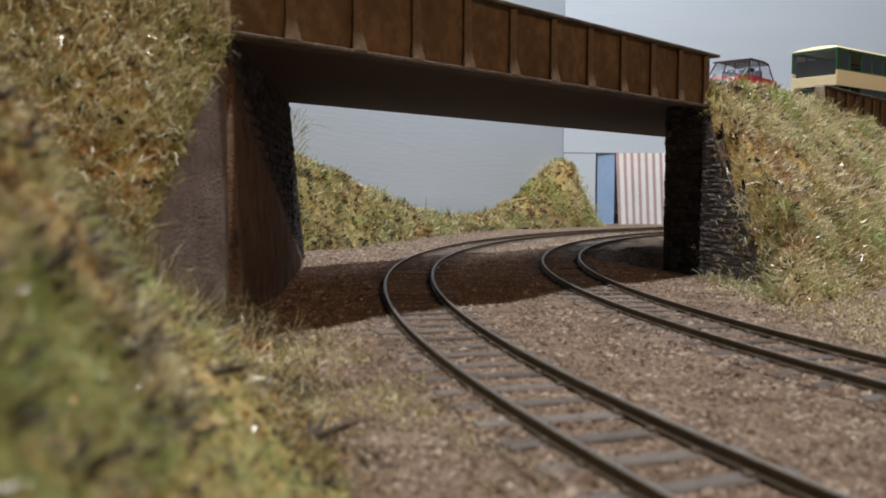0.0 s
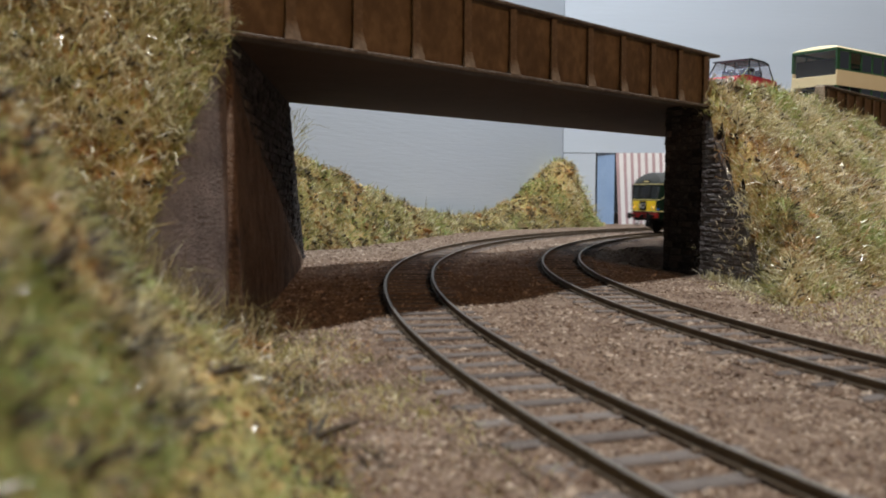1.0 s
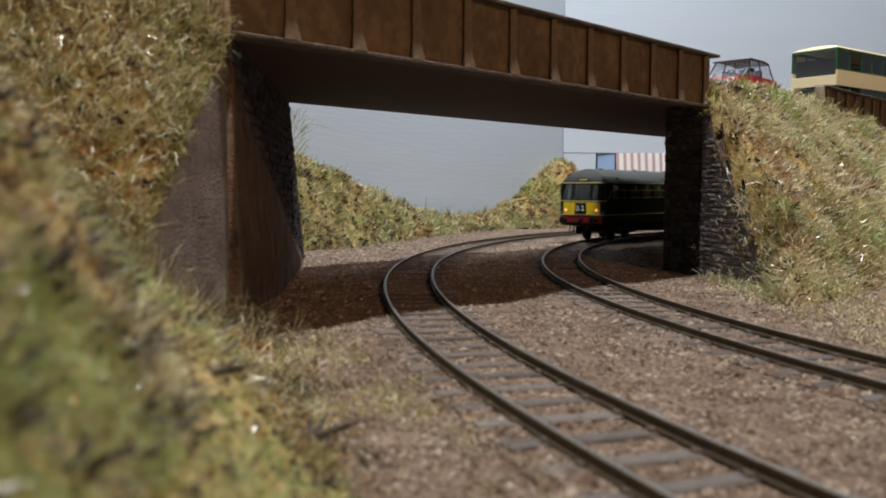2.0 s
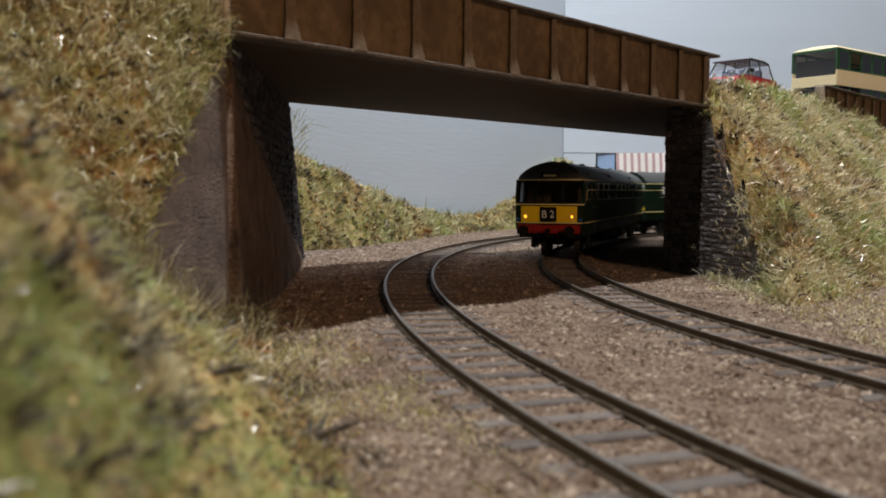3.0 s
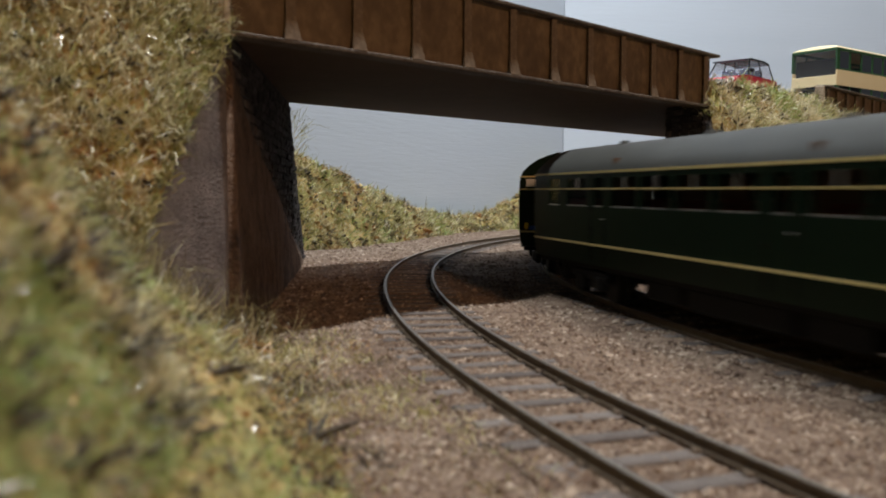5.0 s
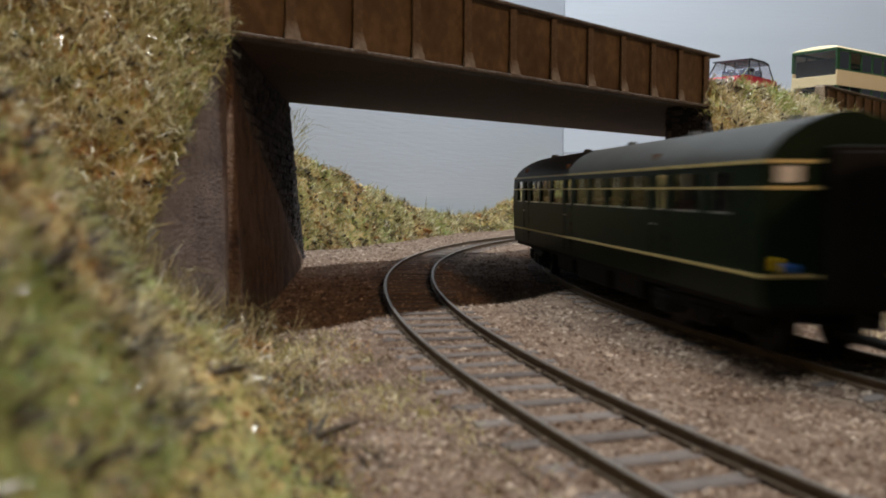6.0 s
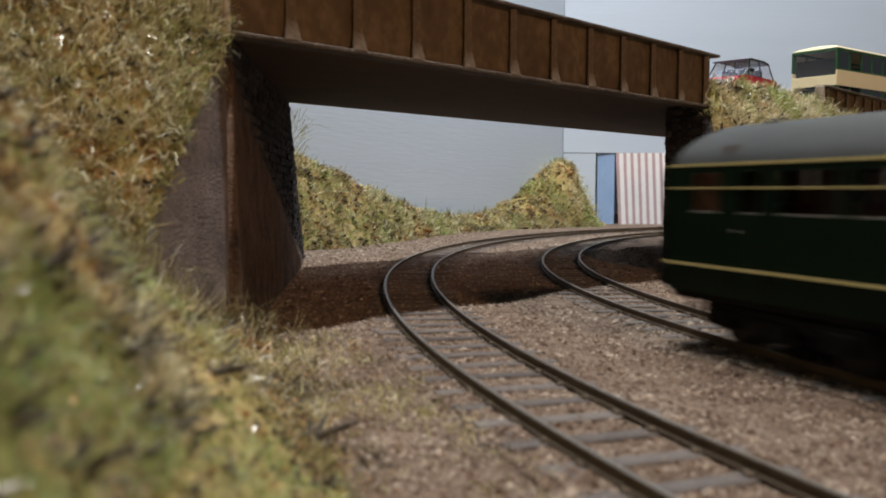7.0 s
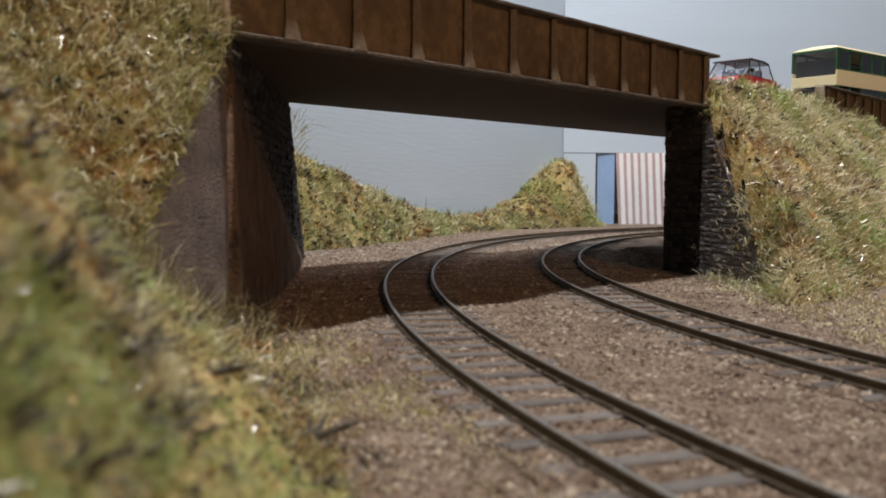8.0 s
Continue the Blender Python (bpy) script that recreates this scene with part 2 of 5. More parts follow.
board("backdrop_low", (130.5, 938.5), (166, 940), -6, 74, "pale painted strip of board beside the curtain")


# ---- bridge walls ----
def course_wall(name, a, b, top, label, mat=BRICK, courses=19, length=9.0, skip=None, proud=0.5, thick=9.0, jitter=0.3):
    """A wall from a to b on the plan whose outer face lies on a-b (outside on the right of a->b); top(u) is its height at u mm
    from a. Stone blocks stand proud of a mortar core."""
    a, b = Vector(a), Vector(b)
    d = (b - a)
    L = d.length
    m = Matrix.Translation((a.x, a.y, 0)) @ Matrix.Rotation(math.atan2(d.y, d.x), 4, "Z")
    root = new(name)
    root.matrix_world = Matrix.Translation((a.x * MM, a.y * MM, 0)) @ Matrix.Rotation(math.atan2(d.y, d.x), 4, "Z")
    tagged(root, label, "wall", kind="structure")
    n = max(2, int(L / 6))
    bm = bmesh.new()
    us = [L * i / n for i in range(n + 1)]
    bot = GROUND_Z - 5
    f0 = [bm.verts.new((u, 0, bot)) for u in us]
    f1 = [bm.verts.new((u, 0, max(top(u), bot + 0.5))) for u in us]
    g0 = [bm.verts.new((u, thick, bot)) for u in us]
    g1 = [bm.verts.new((u, thick, max(top(u), bot + 0.5))) for u in us]
    for i in range(n):
        bm.faces.new((f0[i], f0[i + 1], f1[i + 1], f1[i]))
        bm.faces.new((g0[i + 1], g0[i], g1[i], g1[i + 1]))
        bm.faces.new((f1[i], f1[i + 1], g1[i + 1], g1[i]))
    bm.faces.new((f0[0], f1[0], g1[0], g0[0]))
    bm.faces.new((f0[n], g0[n], g1[n], f1[n]))
    part("core", bm, MORTAR if mat is BRICK else mat, root)
    rnd = random.Random(len(name) * 7 + int(L))
    hgt = (70 - GROUND_Z) / courses
    meshes = {}
    for c in range(courses + 1):
        z0 = GROUND_Z + c * hgt - 1
        u = -rnd.random() * length * 0.7
        while u < L:
            w = length * rnd.uniform(0.7, 1.3)
            u0, u1 = max(u, 0.0), min(u + w, L)
            u += w
            if u1 - u0 < 1.5 or min(top(u0), top(u1)) < z0 + hgt * 0.7 or (skip and skip((u0 + u1) / 2, z0)):
                continue
            key = (round((u1 - u0) * 2) / 2, rnd.randrange(3))
            if key not in meshes:
                t = bmesh.new()
                r2 = random.Random(int(key[0] * 10) + key[1])
                ww = key[0] - 0.5
                box(t, 0, ww, -proud, 0.6, 0, hgt - 0.5, 0.25)
                for v in t.verts:
                    if v.co.y < 0:
                        v.co += Vector((r2.uniform(-.2, .2), r2.uniform(-.35, .35), r2.uniform(-.25, .25)))
                me = bpy.data.meshes.new("stone")
                t.transform(Matrix.Scale(MM, 4))
                t.to_mesh(me)
                t.free()
                me.materials.append(mat)
                meshes[key] = me
            st = new("stone", meshes[key])
            st.parent = root
            st.matrix_basis = pose((u0 + .25) * MM, rnd.uniform(-jitter, jitter * .3) * MM, (z0 + rnd.uniform(-.2, .2)) * MM, 0, rnd.uniform(-1.2, 1.2), 0)
    return root


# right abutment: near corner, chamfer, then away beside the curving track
course_wall("wall_abutment_right", (100, 388), (110, 368), lambda u: 70.3, "dark stone abutment with the bridge's shade in its colour", mat=SHADESTONE, length=7, proud=0.5, courses=24)
course_wall("wall_abutment_right_inner", (172, 617), (100.3, 388.6), lambda u: 70.3, "dark stone inner face of the abutment", mat=SHADESTONE, length=14, thick=12)
course_wall("wall_wing_right", (110.2, 367.6), (119, 312), lambda u: 68 - 1.3 * u, "grey coursed stone wing wall with a sloping top", length=6, proud=0.4, courses=36, jitter=0.2)
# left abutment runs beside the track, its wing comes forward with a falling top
course_wall("wall_abutment_left", (-50, 200.3), (-66, 372), lambda u: 70.3, "dark stone abutment wall with its shade in the stone colour", mat=SHADESTONE, length=13, thick=14, courses=25, jitter=0.2,
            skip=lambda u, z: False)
course_wall("wall_wing_far", (-66, 372.3), (-76, 470), lambda u: 69 - 0.72 * u, "stone wing wall falling away behind the bridge", mat=SHADESTONE, length=11, courses=24)
course_wall("wall_wing_left", (-60.5, 138), (-50, 200), lambda u: 69 - 1.15 * (62.9 - u), "grey-brown wing wall with a steep sloping top", mat=PLASTER, thick=3, skip=lambda u, z: True)

# leaning brown sheet painted as lamplight on left abutment, edge falling towards far end
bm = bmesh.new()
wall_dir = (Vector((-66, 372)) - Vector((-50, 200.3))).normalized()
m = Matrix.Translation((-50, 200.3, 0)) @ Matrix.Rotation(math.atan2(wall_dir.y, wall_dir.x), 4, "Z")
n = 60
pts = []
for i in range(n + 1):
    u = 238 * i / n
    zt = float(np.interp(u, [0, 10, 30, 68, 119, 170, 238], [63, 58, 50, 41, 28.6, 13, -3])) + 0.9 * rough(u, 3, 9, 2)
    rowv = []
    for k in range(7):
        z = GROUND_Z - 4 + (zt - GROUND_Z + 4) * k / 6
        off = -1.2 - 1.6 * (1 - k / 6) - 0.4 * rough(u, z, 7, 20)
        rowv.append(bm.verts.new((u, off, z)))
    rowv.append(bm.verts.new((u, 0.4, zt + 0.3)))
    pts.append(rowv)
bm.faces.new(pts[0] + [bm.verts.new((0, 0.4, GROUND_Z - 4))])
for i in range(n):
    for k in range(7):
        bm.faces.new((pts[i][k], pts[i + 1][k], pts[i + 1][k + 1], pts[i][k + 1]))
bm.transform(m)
tagged(part("wall_lit_patch", bm, LITWALL, smooth=True), "rough brown sheet painted as the lamplit part of the abutment", "wall", kind="structure")


# ---- the girder bridge ----
def girder(name, m, length, first, pitch, count, label, z0=69.0, z1=89.5, end_plate=True):
    """A riveted plate girder on the x axis, outside towards -y."""
    g = thing(name, label, "girder", m)
    bm = bmesh.new()
    nx = 40
    web = [[bm.verts.new((length * i / nx, -0.2 + 0.25 * rough(i * 7, k * 9, 12, z0), z0 + (z1 - z0) * k / 5)) for k in range(6)] for i in range(nx + 1)]
    back = [[bm.verts.new((length * i / nx, 2.0, z0 + (z1 - z0) * k)) for k in range(2)] for i in range(nx + 1)]
    for i in range(nx):
        for k in range(5):
            bm.faces.new((web[i][k], web[i + 1][k], web[i + 1][k + 1], web[i][k + 1]))
        bm.faces.new((back[i + 1][0], back[i][0], back[i][1], back[i + 1][1]))
    bm.faces.new([web[0][k] for k in range(6)] + [back[0][1], back[0][0]])
    bm.faces.new([web[nx][k] for k in range(6)][::-1] + [back[nx][0], back[nx][1]])
    part("web", bm, RUST, g)
    bm = bmesh.new()
    box(bm, -1.5, length + 4, -3.2, 3.2, z1, z1 + 1.1, 0.25)
    part("top_flange", bm, WORN, g)
    bm = bmesh.new()
    box(bm, -1, length + 1, -2.6, 3.5, z0 - 1.1, z0, 0.25)
    part("bottom_flange", bm, WORN, g)
    bm = bmesh.new()
    h = z1 - z0
    # T stiffener with a flared foot
    w = 0.55
    prof = [(0, 0), (-2.5, 0), (-2.4, 1.2), (-1.35, 5.0), (-1.3, h - 2.5), (-2.2, h - 0.2), (0, h - 0.2)]
    a = [bm.verts.new((-w, y, z0 + z)) for y, z in prof]
    b = [bm.verts.new((w, y, z0 + z)) for y, z in prof]
    bm.faces.new(a)
    bm.faces.new(b[::-1])
    for i in range(len(a)):
        bm.faces.new((a[i], b[i], b[(i + 1) % len(a)], a[(i + 1) % len(a)]))
    box(bm, -1.5, 1.5, -1.75, -1.25, z0 + 4.8, z1 - 0.3, 0.12)
    tri = [(-1.5, 4.9), (1.5, 4.9), (2.3, 0.6), (2.3, 0), (-2.3, 0), (-2.3, 0.6)]
    a = [bm.verts.new((x, -1.75 - (4.9 - z) * 0.17, z0 + z)) for x, z in tri]
    b = [bm.verts.new((x, -1.2 - (4.9 - z) * 0.17, z0 + z)) for x, z in tri]
    bm.faces.new(a)
    bm.faces.new(b[::-1])
    for i in range(6):
        bm.faces.new((a[i], b[i], b[(i + 1) % 6], a[(i + 1) % 6]))
    st = part("stiffener", bm, RIBBROWN, g)
    st.location.x = first * MM
    for i in range(1, count):
        o = new("stiffener", st.data)
        o.parent = g
        o.location.x = (first + pitch * i) * MM
        o.rotation_euler.z = random.Random(i).uniform(-.03, .03)
    bm = bmesh.new()
    box(bm, -2.6, -1.1, -2.4, 2.6, z0 - 1, z1 + 0.6, 0.4)
    for v in bm.verts:
        v.co += Vector((rough(v.co.z * 9, v.co.y * 9, 5), rough(v.co.z * 7, 4, 5), 0)) * 0.4
    part("end_plate", bm, PALE, g, "end plate with chipped pale paint")
    return g


girder("bridge_girder", BRIDGE, SPAN, 16.2, 21.28, 11, "rust-brown riveted plate girder of the road bridge")
far = BRIDGE @ pose(462 * MM, DECK * MM, 0, 0, 0, 180)
girder("bridge_girder", far, 372, 12, 21.25, 17, "rust-brown riveted plate girder of the road bridge", z0=71.4)
girder("bridge_girder", BRIDGE @ pose((SPAN + 128) * MM, 0, 0), 300, 6, 15, 19, "second rust-brown plate girder span beyond the bank", z0=66, z1=88)
bm = bmesh.new()
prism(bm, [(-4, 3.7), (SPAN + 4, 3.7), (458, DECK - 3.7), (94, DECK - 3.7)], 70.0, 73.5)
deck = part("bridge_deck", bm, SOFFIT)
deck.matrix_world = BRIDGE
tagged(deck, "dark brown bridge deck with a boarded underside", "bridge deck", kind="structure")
bm = bmesh.new()
box(bm, -260, SPAN + 620, 4.2, DECK - 4.2, 73.6, 74.4, 0.1)
road = part("road", bm, ROADMAT)
road.matrix_world = BRIDGE
tagged(road, "grey model road over the bridge", "road", kind="structure")
# solid earth under the road on both sides
for outline in ([(SPAN + 6, 12), (SPAN + 125, 12), (SPAN + 345, DECK - 4), (462, DECK - 4)], [(-260, 6), (-8, 6), (88, DECK - 4), (-260, DECK - 4)]):
    bm = bmesh.new()
    prism(bm, outline, -8, 73.4)
    core = part("embankment_core", bm, BANK)
    core.matrix_world = BRIDGE
    tagged(core, "earth embankment that carries the road", "embankment", kind="structure")

# ---- striped curtain over the opening in the backboard ----
STRIPES = {"white": material("white_cloth", [(0.72, 0.70, 0.70), (0.80, 0.78, 0.78)], 120, 0.9, 0.3, 2500),
           "red": material("dusty_red_cloth", [(0.40, 0.28, 0.29), (0.48, 0.35, 0.36)], 120, 0.9, 0.3, 2500),
           "blue": material("blue_cloth", [(0.22, 0.33, 0.52), (0.28, 0.40, 0.60)], 90, 0.9, 0.3, 2500)}


def cloth(name, x0, x1, y, z0, z1, mat, parent, amp, phase, lean=0.0):
    bm = bmesh.new()
    n = max(3, int((x1 - x0) / 1.5))
    f, b = [], []
    for i in range(n + 1):
        x = x0 + (x1 - x0) * i / n
        dy = amp * math.sin((x + phase) / 6.5)
        f.append([bm.verts.new((x + lean * (1 - k / 5), y + dy * (1.2 - k / 6), z0 + (z1 - z0) * k / 5)) for k in range(6)])
        b.append([bm.verts.new((x + lean * (1 - k / 5), y + 0.6 + dy * (1.2 - k / 6), z0 + (z1 - z0) * k / 5)) for k in range(6)])
    for i in range(n):
        for k in range(5):
            bm.faces.new((f[i][k], f[i + 1][k], f[i + 1][k + 1], f[i][k + 1]))
            bm.faces.new((b[i + 1][k], b[i][k], b[i][k + 1], b[i + 1][k + 1]))
    return part(name, bm, mat, parent, smooth=True)


curtain = thing("curtain", "red and white striped cloth hanging over the opening", "curtain", pose(0, 0, 0))
x, i = 187.5, 0
while x < 330:
    w = 3.2 if i % 2 == 0 else 4.6
    cloth("stripe", x, x + w, 938, -5, 74.2, STRIPES["red" if i % 2 == 0 else "white"], curtain, 0.9, 0, 4.0)
    x += w
    i += 1
blue = thing("blue_curtain", "plain blue cloth beside the striped curtain", "curtain", pose(0, 0, 0))
cloth("cloth", 168.5, 187, 942, -5, 74.2, STRIPES["blue"], blue, 0.6, 3, 0.0)


# ---- tracks ----
def ribbon(track, off, s0, s1, prof, step=5.0):
    """Sweep a closed profile (across, up) along a track at an offset."""
    bm = bmesh.new()
    rings = []
    for s in np.arange(s0, s1 + 0.1, step):
        x, y, h = on(track, s)
        c, d = math.cos(h), -math.sin(h)
        rings.append([bm.verts.new((x + (off + a) * c, y + (off + a) * d, z)) for a, z in prof])
    k = len(prof)
    for r, q in zip(rings, rings[1:]):
        for i in range(k):
            f = bm.faces.new((r[i], r[(i + 1) % k], q[(i + 1) % k], q[i]))
            f.material_index = 1 if prof[i][1] > -0.1 and prof[(i + 1) % k][1] > -0.1 else 0
    bm.faces.new(rings[0][::-1])
    bm.faces.new(rings[-1])
    return bm


RAIL_PROF = [(-0.42, 0.0), (0.42, 0.0), (0.42, -0.55), (0.2, -0.7), (0.2, -1.5), (0.8, -1.7), (0.8, -1.95), (-0.8, -1.95), (-0.8, -1.7), (-0.2, -1.5), (-0.2, -0.7), (-0.42, -0.55)]


def lay_track(track, label, s0, s1, rails=(-8.6, 8.6), pitch=10.6):
    tr = thing("railway_track", label, "track", pose(0, 0, 0), group="railway tracks")
    for off in rails:
        part("rail", ribbon(track, off, s0, s1, RAIL_PROF), [RAIL, RAILTOP], tr, "rusty steel rail with a worn head")
    bm = bmesh.new()
    box(bm, -15.5, 15.5, -1.75, 1.75, -4.6, -2.0, 0.25)
    for v in bm.verts:
        v.co.y += 0.12 * math.sin(v.co.x * 2.3)
    first = part("sleeper", bm, SLEEPER, tr)
    chair = bmesh.new()
    for off in (-8.6, 8.6):
        box(chair, off - 1.35, off + 1.35, -0.8, 0.8, -2.05, -1.5, 0.2)
    chair_mesh = part("chair", chair, RAIL, tr)
    rnd = random.Random(4)
    s, n = s0 + 4, 0
    while s < s1:
        x, y, h = on(track, s)
        m = pose(x * MM, y * MM, rnd.uniform(-.12, .06) * MM, 0, rnd.uniform(-.5, .5), -math.degrees(h) + rnd.uniform(-1.2, 1.2))
        o, c = (first, chair_mesh) if n == 0 else (new("sleeper", first.data), new("chair", chair_mesh.data))
        for q in (o, c):
            q.parent = tr
            q.matrix_basis = m
        s += pitch
        n += 1
    return tr


lay_track(LEFT, "curved railway track on weathered grey-brown sleepers", -300, 1100, rails=(-8.5, 9.0))
lay_track(RIGHT, "curved railway track that passes beside the abutment", -420, 1250, rails=(-8.6, 9.2))


# ---- diesel railcars ----
CAR_L, CAR_W = 230.0, 34.6
GREEN = material("dark_green_paint", [(0.006, 0.014, 0.008), (0.010, 0.021, 0.012)], 40, 0.42, 0.03, 600, spec=0.06)
ROOFGREY = material("dusty_dark_roof", [(0.036, 0.037, 0.034), (0.062, 0.063, 0.058)], 60, 0.55, 0.08, 600)
YELLOW = material("yellow_paint", [(0.78, 0.53, 0.008), (0.86, 0.60, 0.012)], 40, 0.4, 0.04, 600, spec=0.5)
CREAM = material("cream_lining", [(0.62, 0.52, 0.22), (0.72, 0.62, 0.30)], 60, 0.4, 0.02, 600)
RED = material("buffer_beam_red", [(0.22, 0.012, 0.010), (0.30, 0.018, 0.014)], 60, 0.45, 0.04, 600)
BLACK = material("dull_black", [(0.005, 0.005, 0.005), (0.012, 0.011, 0.010)], 90, 0.7, 0.1, 900, spec=0.12)
STEEL = material("bright_frame", [(0.45, 0.45, 0.44), (0.6, 0.6, 0.58)], 90, 0.35, 0.05, 900, metal=0.7)
BLUE = material("blue_jumper", [(0.02, 0.09, 0.35), (0.03, 0.13, 0.45)], 90, 0.5, 0.05, 900)
WHITE = material("white_letters", [(0.62, 0.62, 0.6), (0.75, 0.75, 0.72)], 90, 0.6, 0.0)
SEAT = material("dark_red_seat", [(0.10, 0.018, 0.014), (0.16, 0.03, 0.022)], 90, 0.85, 0.2, 900)
INNER = material("buff_partition", [(0.10, 0.062, 0.04), (0.16, 0.10, 0.065)], 60, 0.7, 0.1, 600)
LIT = material("lit_lamp", [(1.0, 0.36, 0.01), (1.0, 0.44, 0.03)], 60, 0.4, 0, emit=2.6)


def glass_material(name, tint=(0.75, 0.8, 0.78)):
    m = bpy.data.materials.new(name)
    m.use_nodes = True
    nt = m.node_tree
    N, L = nt.nodes, nt.links
    N.remove(N["Principled BSDF"])
    g, t, mix, fr = N.new("ShaderNodeBsdfGlossy"), N.new("ShaderNodeBsdfTransparent"), N.new("ShaderNodeMixShader"), N.new("ShaderNodeFresnel")
    g.inputs["Roughness"].default_value = 0.06
    t.inputs[0].default_value = (*tint, 1)
    fr.inputs[0].default_value = 1.6
    L.new(fr.outputs[0], mix.inputs[0])
    L.new(t.outputs[0], mix.inputs[1])
    L.new(g.outputs[0], mix.inputs[2])
    L.new(mix.outputs[0], N["Material Output"].inputs[0])
    return m


GLASS = glass_material("window_glass")

HALF = [(11.0, 16.4), (17.0, 17.2), (26.2, 17.4), (28.0, 17.4), (33.4, 17.3), (36.7, 17.1), (38.3, 16.9), (40.3, 15.9), (42.6, 13.6), (44.8, 10.3), (46.4, 6.4), (47.3, 2.8), (47.6, 0.0)]


def pane(bm, a, b):
    """One upright sheet of glass between two opposite corners."""
    bm.faces.new([bm.verts.new(p) for p in ((a[0], a[1], a[2]), (b[0], b[1], a[2]), (b[0], b[1], b[2]), (a[0], a[1], b[2]))])


def half_width(z):
    return float(np.interp(z, [a for a, b in HALF], [b for a, b in HALF]))


def grid_panel(us, vs, place, holes, thick, inward):
    """A sheet over us x vs with cells left open where holes(u, v), given depth along inward(u, v)."""
    bm = bmesh.new()
    o = [[bm.verts.new(place(u, v)) for v in vs] for u in us]
    n = [[bm.verts.new(Vector(place(u, v)) + Vector(inward(u, v)) * thick) for v in vs] for u in us]
    solid = {}
    for i in range(len(us) - 1):
        for j in range(len(vs) - 1):
            solid[i, j] = not holes((us[i] + us[i + 1]) / 2, (vs[j] + vs[j + 1]) / 2)
    for (i, j), full in solid.items():
        if not full:
            continue
        bm.faces.new((o[i][j], o[i + 1][j], o[i + 1][j + 1], o[i][j + 1]))
        bm.faces.new((n[i][j], n[i][j + 1], n[i + 1][j + 1], n[i + 1][j]))
        for di, dj, a, b in ((-1, 0, (i, j), (i, j + 1)), (1, 0, (i + 1, j + 1), (i + 1, j)), (0, -1, (i + 1, j), (i, j)), (0, 1, (i, j + 1), (i + 1, j + 1))):
            if not solid.get((i + di, j + dj), False):
                bm.faces.new((o[a[0]][a[1]], o[b[0]][b[1]], n[b[0]][b[1]], n[a[0]][a[1]]))
    return bm


def strip(points, wide, deep, across):
    """A thin raised line through points; across(i) gives its width way and outward way there."""
    bm = bmesh.new()
    rings = []
    for i, p in enumerate(points):
        w, o = across(i)
        p, w, o = Vector(p), Vector(w), Vector(o)
        rings.append([bm.verts.new(p + w * a * wide / 2 + o * b) for a, b in ((-1, -0.05), (1, -0.05), (1, deep), (-1, deep))])
    for r, q in zip(rings, rings[1:]):
        for i in range(4):
            bm.faces.new((r[i], r[(i + 1) % 4], q[(i + 1) % 4], q[i]))
    bm.faces.new(rings[0][::-1])
    bm.faces.new(rings[-1])
    return bm


NOSE = 115.0
SIDE_WINDOWS = [(99.5, 8.5), (86, 5.5), (71, 15), (53.5, 15), (36, 15), (20.5, 5.5), (5, 15), (-12.5, 15), (-30, 15), (-47.5, 15), (-63.5, 5.5), (-79, 15), (-97, 9)]


def nose_x(y, z):
    """The cab front: bowed in plan, raked above the panel."""
    return NOSE - 1.0 * (y / 17.4) ** 2 - 1.6 * (abs(y) / 17.4) ** 9 - max(0, z - 26) * 0.20 - max(0, z - 39) ** 2 * 0.055


def text_mesh(body, size):
    cu = bpy.data.curves.new("letters", "FONT")
    cu.body, cu.size, cu.align_x, cu.align_y, cu.extrude = body, size * MM, "CENTER", "CENTER", 0.08 * MM
    ob = bpy.data.objects.new("letters", cu)
    me = bpy.data.meshes.new_from_object(ob)
    bpy.data.objects.remove(ob)
    return me


